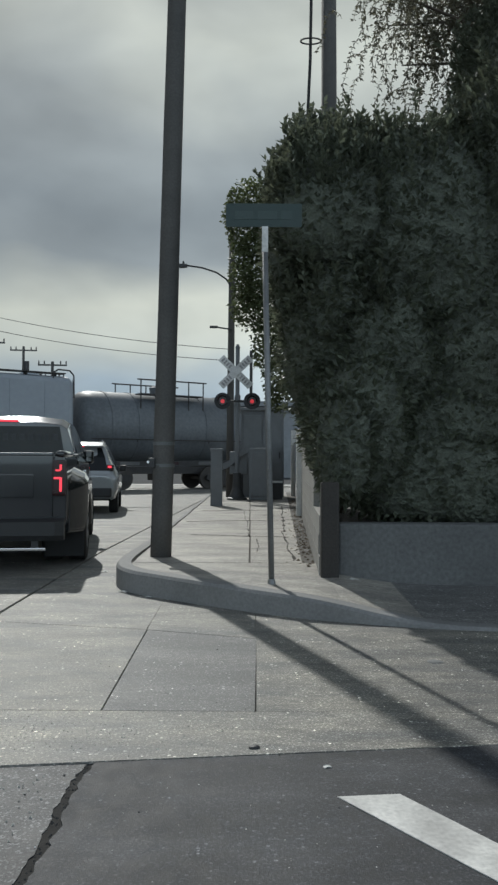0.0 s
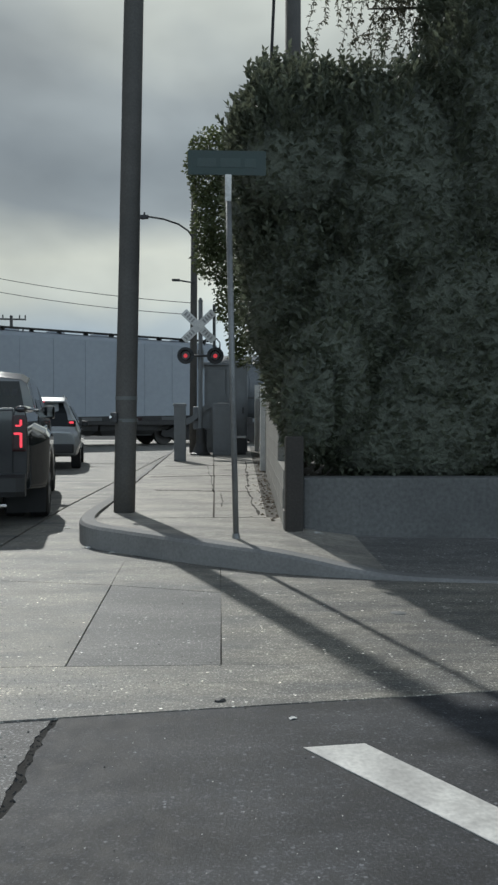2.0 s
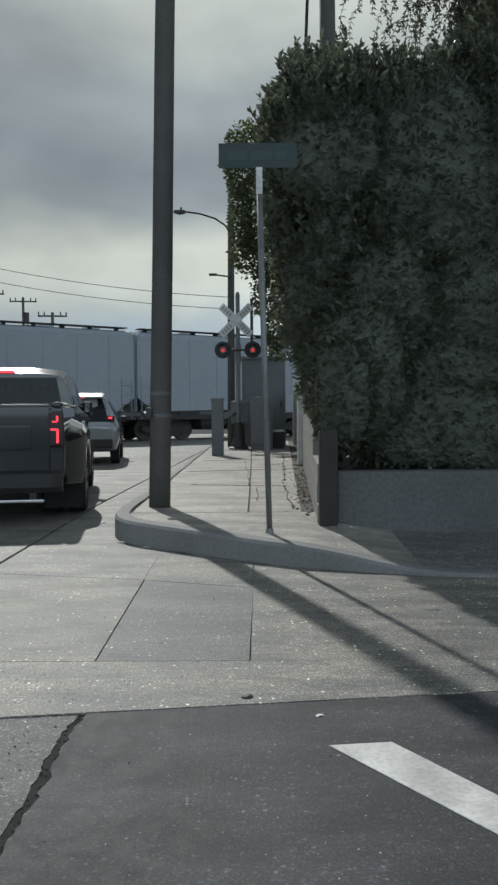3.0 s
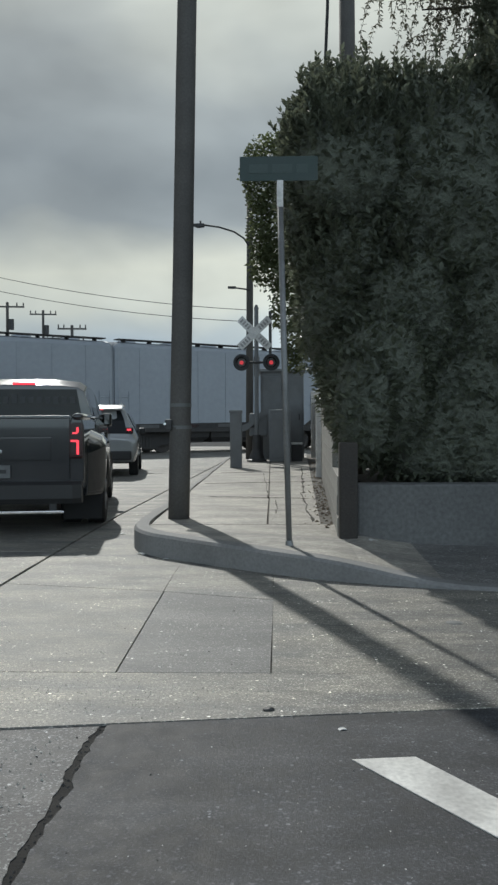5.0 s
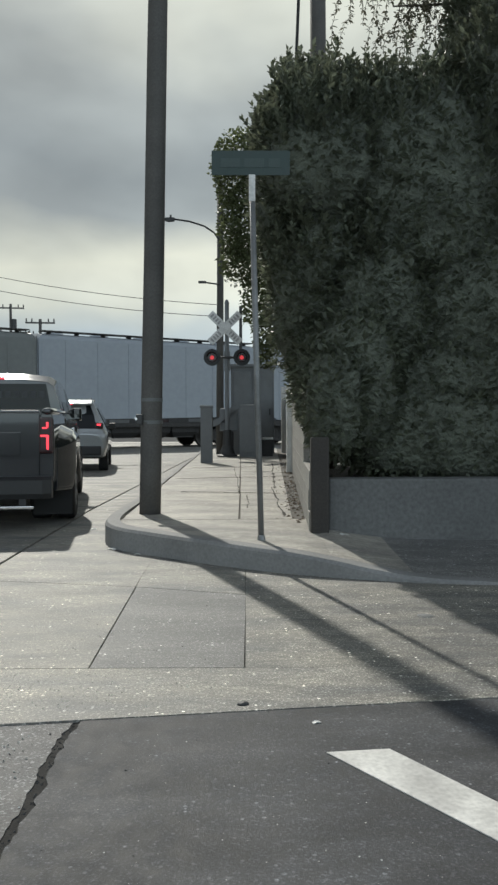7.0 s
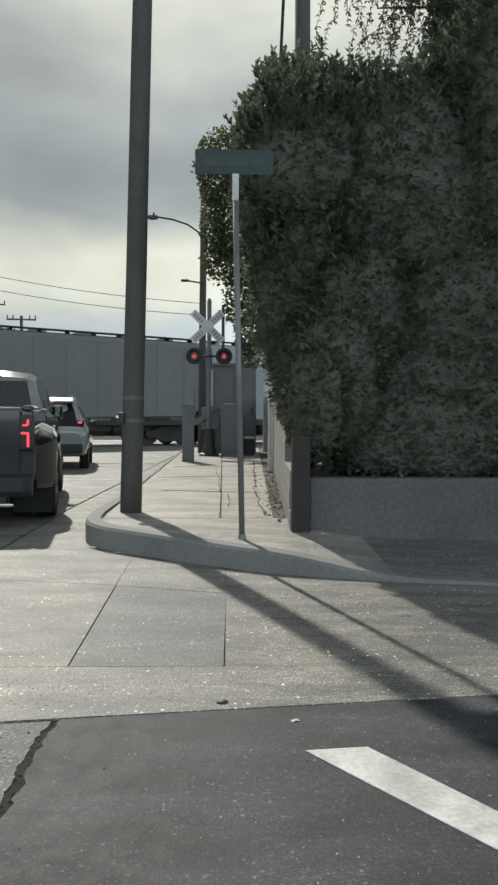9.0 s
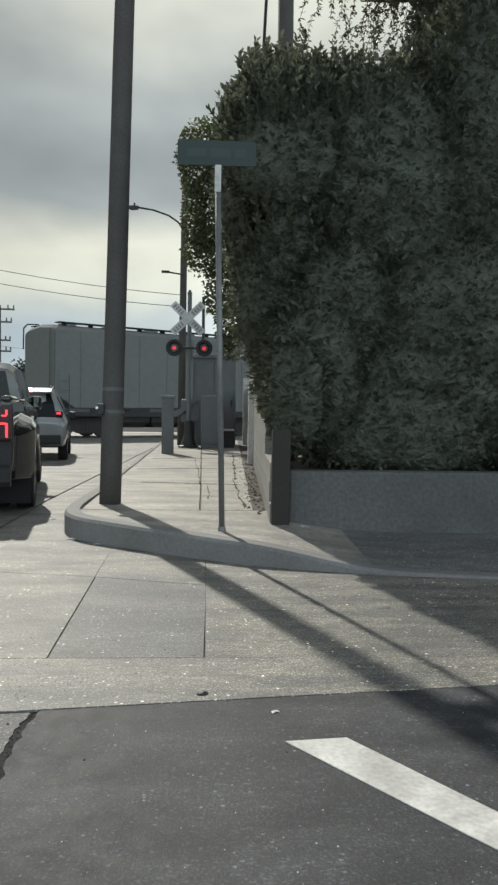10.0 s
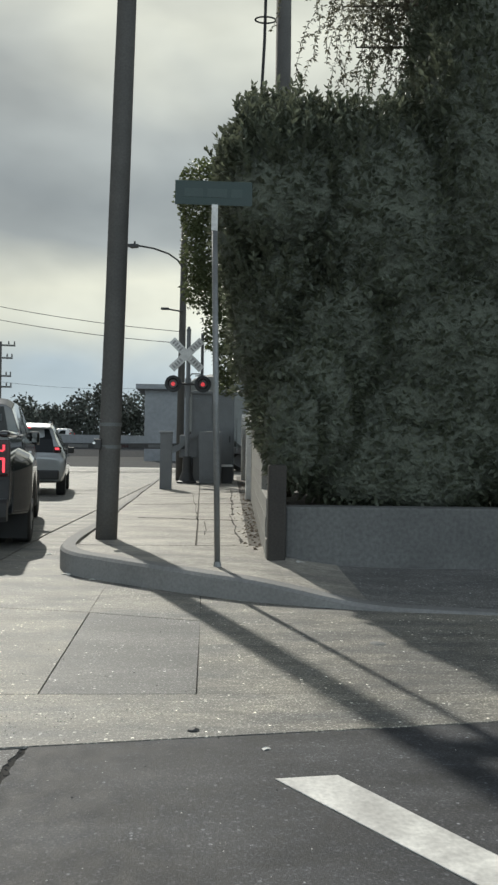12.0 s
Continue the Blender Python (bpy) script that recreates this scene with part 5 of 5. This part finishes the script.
def build_suv(name, label, paint, at, glass_only=False):
    o = thing(name, label, "car", at=at)
    W = 0.96
    bm = bmesh.new()
    R = [body_ring(0.0, 0.72, 0.84, 0.74, 0.42, 0.80, 0.95, 0.01), body_ring(0.06, 0.84, 0.93, 0.78, 0.38, 0.93, 1.04, 0.01), body_ring(0.22, 0.88, W, 0.66, 0.34, 1.0, 1.45),
         body_ring(0.45, 0.89, W, 0.56, 0.32, 1.03, 1.755), body_ring(1.0, 0.89, W, 0.57, 0.30, 1.05, 1.81), body_ring(2.0, 0.89, W, 0.58, 0.30, 1.05, 1.81),
         body_ring(2.6, 0.89, W, 0.58, 0.30, 1.03, 1.71), body_ring(3.3, 0.89, W, 0.76, 0.30, 1.00, 1.12), body_ring(4.1, 0.86, 0.90, 0.76, 0.34, 0.88, 0.98), body_ring(4.45, 0.75, 0.8, 0.6, 0.4, 0.7, 0.78)]
    loft(bm, R)
    soften(part("body", bm, paint, o))
    bm = bmesh.new()
    glaze = [(0.68, 0.055, 1.10), (0.62, 0.185, 1.42), (0.52, 0.375, 1.67)]
    loft(bm, [[(k * x, y, z) for x, y, z in glaze] + [(k * x, y + 0.05, z - 0.03) for x, y, z in reversed(glaze)] for k in (-1, -0.5, 0, 0.5, 1)])
    part("rear_window", bm, "glass", o)
    bm = bmesh.new()
    loft(bm, [[(x, 0.24, 1.68), (x, 0.23, 1.70), (x, 0.26, 1.722), (x, 0.50, 1.817), (x, 0.60, 1.822), (x, 0.60, 1.70)] for x in (-0.56, -0.3, 0.3, 0.56)])
    sp = part("spoiler", bm, paint, o)
    bm = bmesh.new()
    box(bm, (-0.09, 0.222, 1.685), (0.09, 0.245, 1.705), 0.006)
    part("brake_light", bm, "tail_on", sp, "lit red brake lamp")
    for s in (-1, 1):
        bm = bmesh.new()
        box(bm, (s * 0.74 - 0.10, 0.06, 1.08), (s * 0.74 + 0.10, 0.30, 1.24), 0.03)
        lm = part("tail_lamp", bm, "tail", o)
        bm = bmesh.new()
        box(bm, (s * 0.74 - 0.05, 0.048, 1.16), (s * 0.74 + 0.05, 0.07, 1.21), 0.006)
        part("lit_strip", bm, "tail_on", lm, "glowing red light strip")
        for y0, y1 in ((0.7, 1.6), (1.68, 2.55)):
            bm = bmesh.new()
            quad_panel(bm, [(s * 0.91, y0, 1.10), (s * 0.91, y1, 1.10), (s * 0.67, y1 - 0.12, 1.60), (s * 0.67, y0 + 0.05, 1.60)], 0.012)
            part("side_window", bm, "glass", o)
        bm = bmesh.new()
        pipe(bm, [(s * 0.52, 0.6, 1.80), (s * 0.52, 0.68, 1.86), (s * 0.52, 2.2, 1.86), (s * 0.52, 2.3, 1.80)], 0.02, 6)
        part("roof_rail", bm, "chrome", o)
        bm = bmesh.new()
        box(bm, (s * 1.0 - 0.09, 2.7, 1.05), (s * 1.0 + 0.09, 2.8, 1.22), 0.03)
        part("mirror", bm, "black", o)
        for y in (0.85, 3.55):
            wheel(o, s * 0.82, y, 0.35, 0.23, s)
    bm = bmesh.new()
    box(bm, (-0.80, -0.03, 0.42), (0.80, 0.12, 0.66), 0.04)
    part("bumper", bm, "black", o)
    bm = bmesh.new()
    box(bm, (-0.155, -0.005, 0.74), (0.155, 0.012, 0.89), 0.004)
    part("licence_plate", bm, "grey_paint", o)
    return o


build_suv("suv", "silver grey sport utility car waiting at the crossing", "suv_paint", pose(-4.25, 20.1, 0, 0, 0, 7.5))

# ---- crossing signal, gate and roadside gear ----
MX, MY = -0.39, 24.2


def build_signal():
    o = thing("crossing_signal", "railway crossing signal with crossbuck and red flashers", "railway signal")
    z0 = 0.197
    bm = bmesh.new()
    tube(bm, (MX, MY, z0), (MX, MY, 4.75), 0.065, 0.065, 14)
    tube(bm, (MX, MY, 4.75), (MX, MY, 4.87), 0.08, 0.03, 14)
    part("mast", bm, "grey_paint", o, smooth=False)
    bm = bmesh.new()
    loft(bm, [[(MX + math.cos(a) * r, MY + math.sin(a) * r, z0 + z) for a in [2 * math.pi * i / 16 for i in range(16)]]
              for z, r in ((0, 0.30), (0.05, 0.30), (0.08, 0.24), (0.35, 0.14), (0.8, 0.12))])
    part("base", bm, "dark_steel", o, "dark bell-shaped foot")
    for k, ang in enumerate((44, -44)):
        bm = bmesh.new()
        box(bm, (-0.62, -0.012, -0.115), (0.62, 0.012, 0.115), 0.006, pose(MX - 0.05, MY - 0.10 - 0.03 * k, 4.02, 0, ang, 0))
        bl = part("crossbuck_blade", bm, "white", o, "weathered white crossbuck board")
        for start in (-0.55, 0.19):
            for i in range(4):
                bm = bmesh.new()
                box(bm, (start + i * 0.095, -0.016, -0.062), (start + i * 0.095 + 0.055, -0.0125, 0.062), 0, pose(MX - 0.05, MY - 0.10 - 0.03 * k, 4.02, 0, ang, 0))
                part("letter_bar", bm, "worn_letter", bl)
    bm = bmesh.new()
    pipe(bm, [(MX - 0.46, MY - 0.08, 3.15), (MX + 0.46, MY - 0.08, 3.15)], 0.035, 8)
    part("crossarm", bm, "dark_steel", o)
    for s in (-1, 1):
        c = Vector((MX + s * 0.44, MY - 0.12, 3.15))
        bm = bmesh.new()
        tube(bm, c + Vector((0, -0.01, 0)), c + Vector((0, 0.02, 0)), 0.25, 0.25, 28)
        part("backing_disc", bm, "black", o, "round black backing disc")
        bm = bmesh.new()
        tube(bm, c + Vector((0, -0.06, 0)), c + Vector((0, -0.005, 0)), 0.13, 0.15, 20)
        lens = part("red_lamp", bm, "tail", o, "red flasher lamp")
        bm = bmesh.new()
        tube(bm, c + Vector((0, -0.072, -0.01)), c + Vector((0, -0.061, -0.01)), 0.062, 0.062, 16)
        part("lamp_glow", bm, "red_lens", lens)
        bm = bmesh.new()
        seg = [math.radians(10 + 16 * i) for i in range(11)]
        loft(bm, [[(c.x + math.cos(a) * r, y, c.z + math.sin(a) * r) for a in seg] + [(c.x + math.cos(a) * (r - 0.012), y, c.z + math.sin(a) * (r - 0.012)) for a in seg[::-1]]
                  for y, r in ((c.y - 0.02, 0.175), (c.y - 0.30, 0.165))])
        part("hood", bm, "black", o)
    # second light pair facing the other way, only its bracket shows
    bm = bmesh.new()
    box(bm, (MX - 0.09, MY + 0.06, 2.75), (MX + 0.09, MY + 0.26, 3.35), 0.03)
    part("junction_box", bm, "grey_paint", o)


build_signal()


def build_gate():
    o = thing("crossing_gate", "lowered crossing gate arm with a grey drive housing", "crossing gate")
    gx, gy = MX + 0.02, MY + 0.75
    bm = bmesh.new()
    box(bm, (gx - 0.16, gy - 0.2, 0.197), (gx + 0.16, gy + 0.2, 0.95), 0.03)
    part("pedestal", bm, "dark_steel", o)
    bm = bmesh.new()
    box(bm, (gx - 0.26, gy - 0.25, 0.95), (gx + 0.30, gy + 0.25, 1.65), 0.05)
    part("drive_housing", bm, "grey_paint", o)
    # arm and stripes get dark colours that paint in the backlighting
    bm = bmesh.new()
    loft(bm, [[(x, gy - 0.32 - k, z - h), (x, gy - 0.26 - k, z - h), (x, gy - 0.26 - k, z + h), (x, gy - 0.32 - k, z + h)]
              for x, z, h, k in ((gx - 0.1, 1.30, 0.085, 0), (-4.0, 1.26, 0.075, 0), (-9.0, 1.18, 0.055, 0))])
    arm = part("arm", bm, "dark_steel", o, "long gate arm with its backlit darkness put into the colour")
    for i in range(7):
        x = gx - 0.9 - i * 1.2
        bm = bmesh.new()
        box(bm, (x - 0.3, gy - 0.326, 1.30 + (x - gx) * 0.012 - 0.05), (x + 0.3, gy - 0.321, 1.30 + (x - gx) * 0.012 + 0.05))
        part("stripe", bm, "tail" if i % 2 else "plate", arm)
    bm = bmesh.new()
    loft(bm, [[(gx + a, gy - 0.36, b), (gx + a, gy - 0.30, b), (gx + a, gy - 0.30, b + 0.2), (gx + a, gy - 0.36, b + 0.2)] for a, b in ((-0.55, 1.05), (-0.3, 1.15), (0.1, 1.5), (0.5, 1.75), (0.75, 1.8))])
    part("counterweight", bm, "grey_paint", o, "grey counterweight lever")


build_gate()


def build_roadside():
    o = thing("relay_cabinet", "tall light grey metal relay cabinet by the railway signal", "cabinet")
    bm = bmesh.new()
    box(bm, (-0.30, 26.2, 0.15), (1.10, 27.3, 3.05), 0.03)
    part("body", bm, "grey_paint", o)
    bm = bmesh.new()
    box(bm, (-0.36, 26.12, 3.0), (1.16, 27.4, 3.10), 0.02)
    part("roof", bm, "grey_paint", o)
    for x0, x1 in ((-0.22, 0.36), (0.42, 1.02)):
        bm = bmesh.new()
        box(bm, (x0, 26.17, 0.35), (x1, 26.205, 2.85), 0.01)
        d = part("door", bm, "grey_paint", o)
        bm = bmesh.new()
        box(bm, (x1 - 0.09, 26.14, 1.45), (x1 - 0.05, 26.175, 1.65), 0.008)
        part("handle", bm, "dark_steel", d)
    o = thing("utility_pedestal", "square grey utility pedestal standing on the sidewalk", "pedestal")
    bm = bmesh.new()
    box(bm, (-1.01, 20.65, 0.19), (-0.71, 20.95, 1.62), 0.012)
    part("body", bm, "grey_paint", o)
    bm = bmesh.new()
    box(bm, (-1.03, 20.63, 1.60), (-0.69, 20.97, 1.67), 0.015)
    part("cap", bm, "grey_paint", o)
    o = thing("case", "light grey equipment case beside the crossing signal", "cabinet")
    bm = bmesh.new()
    box(bm, (-0.02, 24.0, 0.19), (0.62, 24.6, 1.75), 0.03)
    part("body", bm, "grey_paint", o)
    bm = bmesh.new()
    box(bm, (0.04, 23.975, 0.32), (0.56, 24.005, 1.62), 0.01)
    part("door", bm, "grey_paint", o)
    o = thing("service_box", "small dark box with a pale lid on the sidewalk", "utility box")
    bm = bmesh.new()
    box(bm, (0.66, 24.4, 0.18), (0.98, 24.75, 0.70), 0.015)
    part("body", bm, "black", o)
    bm = bmesh.new()
    box(bm, (0.65, 24.38, 0.70), (0.99, 24.77, 0.76), 0.012)
    part("lid", bm, "white", o, "pale lid")
    o = thing("utility_pole", "tall dark pole with a curved lamp arm by the tracks", "utility pole", "wooden poles")
    bm = bmesh.new()
    tube(bm, (-0.66, 26.0, 0.15), (-0.61, 26.0, 8.7), 0.12, 0.10, 14)
    part("shaft", bm, "pole_wood", o, smooth=True)
    bm = bmesh.new()
    pts = [(-0.62, 25.9, 6.95), (-0.80, 25.75, 7.20), (-1.1, 25.55, 7.36), (-1.55, 25.3, 7.45), (-2.0, 25.1, 7.47)]
    pipe(bm, pts, 0.028, 8)
    part("lamp_arm", bm, "dark_steel", o)
    bm = bmesh.new()
    loft(bm, [[(x, 25.1 - w, 7.45 - h), (x, 25.1 + w, 7.45 - h), (x, 25.1 + w * 0.7, 7.51), (x, 25.1 - w * 0.7, 7.51)] for x, w, h in ((-2.35, 0.05, 0.01), (-2.2, 0.10, 0.05), (-2.0, 0.08, 0.03))])
    tube(bm, (-2.12, 25.1, 7.50), (-2.12, 25.1, 7.60), 0.03, 0.03, 8)
    part("lamp_head", bm, "dark_steel", o)
    bm = bmesh.new()
    pipe(bm, [(-0.62, 25.9, 5.6), (-1.2, 25.5, 5.62)], 0.025, 6)
    box(bm, (-1.30, 25.42, 5.58), (-1.05, 25.58, 5.64), 0.01)
    part("side_bracket", bm, "dark_steel", o)
    o = thing("signal_post", "slim dark steel post behind the crossing signal", "post")
    bm = bmesh.new()
    tube(bm, (0.02, 27.9, 0.0), (0.02, 27.9, 5.2), 0.055, 0.055, 10)
    pipe(bm, [(0.02, 27.85, 5.0), (0.3, 27.85, 5.0)], 0.03, 6)
    part("shaft", bm, "dark_steel", o)


build_roadside()

# ---- distance ----


def far_pole(x, y, h, arms, rz):
    o = thing("power_pole", "distant wooden power pole with crossarms", "utility pole", "distant power poles", at=pose(x, y, -0.03, 0, 0, rz))
    bm = bmesh.new()
    tube(bm, (0, 0, 0), (0, 0, h), 0.16, 0.12, 8)
    part("shaft", bm, "pole_wood", o)
    for z, w in arms:
        bm = bmesh.new()
        box(bm, (-w / 2, -0.06, z - 0.065), (w / 2, 0.06, z + 0.065))
        for k in (-0.47, -0.28, 0.28, 0.47):
            tube(bm, (k * w, 0, z + 0.09), (k * w, 0, z + 0.36), 0.07, 0.05, 6)
        part("crossarm", bm, "pole_wood", o)
    if len(arms) == 1:
        bm = bmesh.new()
        tube(bm, (0.32, -0.1, h - 2.4), (0.32, -0.1, h - 1.5), 0.26, 0.26, 8)
        part("transformer", bm, "dark_steel", o)
    return o


for x, y, h, arms in ((-22.9, 70, 12.1, [(11.7, 2.9)]), (-22.6, 80, 12.8, [(12.4, 2.6)]), (-29.8, 110, 13.7, [(13.3, 2.6)]),
                      (-16.75, 68, 9.8, [(9.5, 2.4), (8.45, 2.0), (6.95, 1.8), (6.05, 1.9)])):
    far_pole(x, y, h, arms, 8)


def wire(pts):
    o_bm = bmesh.new()
    loft(o_bm, [[p + Vector((0, math.cos(a) * 0.010, math.sin(a) * 0.010)) for a in (0.0, 1.57, 3.14, 4.71)] for p in pts])
    o = part("overhead_wire", o_bm, "wire")
    tagged(o, "thin black overhead wire sagging across the street", "wire", group="overhead wires")


def sag(a, b, drop, n=22):
    a, b = Vector(a), Vector(b)
    return [a.lerp(b, i / n) + Vector((0, 0, -4 * drop * (i / n) * (1 - i / n))) for i in range(n + 1)]


wire(sag((-0.62, 26.0, 4.97), (-22, 32.5, 11.0), 0.95))
wire(sag((-0.62, 26.0, 4.60), (-22, 32.5, 10.4), 0.97))
wire(sag((-16.75, 68, 6.45), (-5.6, 71.5, 6.38), 0.25))


def build_far_trees():
    rng = random.Random(21)
    for k in range(19):
        x = -66 + k * 3.0 + rng.uniform(-1.5, 1.5)
        y = rng.uniform(132, 168)
        h = rng.uniform(7.0, 9.5) * (1.6 if k > 14 else 1.05)
        o = thing("tree", "distant dark round-headed tree", "tree", "distant trees")
        bm = bmesh.new()
        tube(bm, (x, y, -0.03), (x + rng.uniform(-.5, .5), y, h * 0.6), 0.3, 0.16, 7)
        part("trunk", bm, "bark", o)
        verts, faces = [], []
        lumps = [(Vector((x + rng.gauss(0, 1.5), y + rng.gauss(0, 1.2), h * rng.uniform(0.18, 0.80))), rng.uniform(1.3, 2.4)) for _ in range(18)]
        for c, r in lumps:
            for _ in range(130):
                d = Vector((rng.gauss(0, 1), rng.gauss(0, 1), rng.gauss(0, 0.8))).normalized()
                p = c + d * r * rng.uniform(0.7, 1.05)
                w = Vector((rng.uniform(-1, 1), rng.uniform(-1, 1), rng.uniform(-1, 1))).normalized()
                add_leaf(verts, faces, p, w, Vector((rng.uniform(-1, 1), rng.uniform(-1, 1), 1)).normalized(), rng.uniform(0.45, 0.8), rng.uniform(0.16, 0.3))
        cr = from_lists("crown", verts, faces, "far_leaf", o)
        cr["kind"] = "stuff"


build_far_trees()


def build_far_buildings():
    o = thing("warehouse", "distant flat-roofed grey commercial building", "building")
    bm = bmesh.new()
    box(bm, (-5.05, 72, -0.03), (12, 88, 6.3))
    part("wall", bm, "building", o)
    bm = bmesh.new()
    box(bm, (-5.8, 71.2, 6.3), (12.8, 88.8, 6.75), 0.05)
    part("roof", bm, "building", o)
    o = new("embankment")
    o.empty_display_size = 0.2
    tagged(o, "raised far road behind a low grey parapet", "embankment", kind="structure")
    bm = bmesh.new()
    loft(bm, [[(x, 96, -0.05), (x, 100, 1.55), (x, 128, 1.65), (x, 132, -0.05)] for x in (-110, -40, 0, 40)])
    part("bank", bm, "far_ground", o)
    bm = bmesh.new()
    box(bm, (-110, 100.0, 1.5), (40, 100.3, 2.55), 0.02)
    part("parapet", bm, "building", o)
    build_suv("parked_car", "pale car parked on the raised far road", "car_white", pose(-17.0, 108, 1.58, 0, 0, 80))
    build_suv("parked_car", "grey car parked on the raised far road", "suv_paint", pose(-24.5, 112, 1.58, 0, 0, 95))


build_far_buildings()


# ---- movement ----
def travelled(t):
    """Metres that the train has gone."""
    return (4.22 * t - 0.0085 * t * t) * SIZE


def motions():
    for s0, car, axles in TRAIN:
        walk(car, [(t, track_pose(s0 + travelled(t), z=-0.206)) for t in [0.5 * i for i in range(25)]])
        for ax in axles:
            x, y, z = ax.location
            rows = []
            for i in range(81):
                t = 0.15 * i
                rows.append((t, pose(x, y, z, 0, math.degrees(travelled(t) / (0.46 * SIZE)) % 360, 0)))
            walk(ax, rows)


motions()
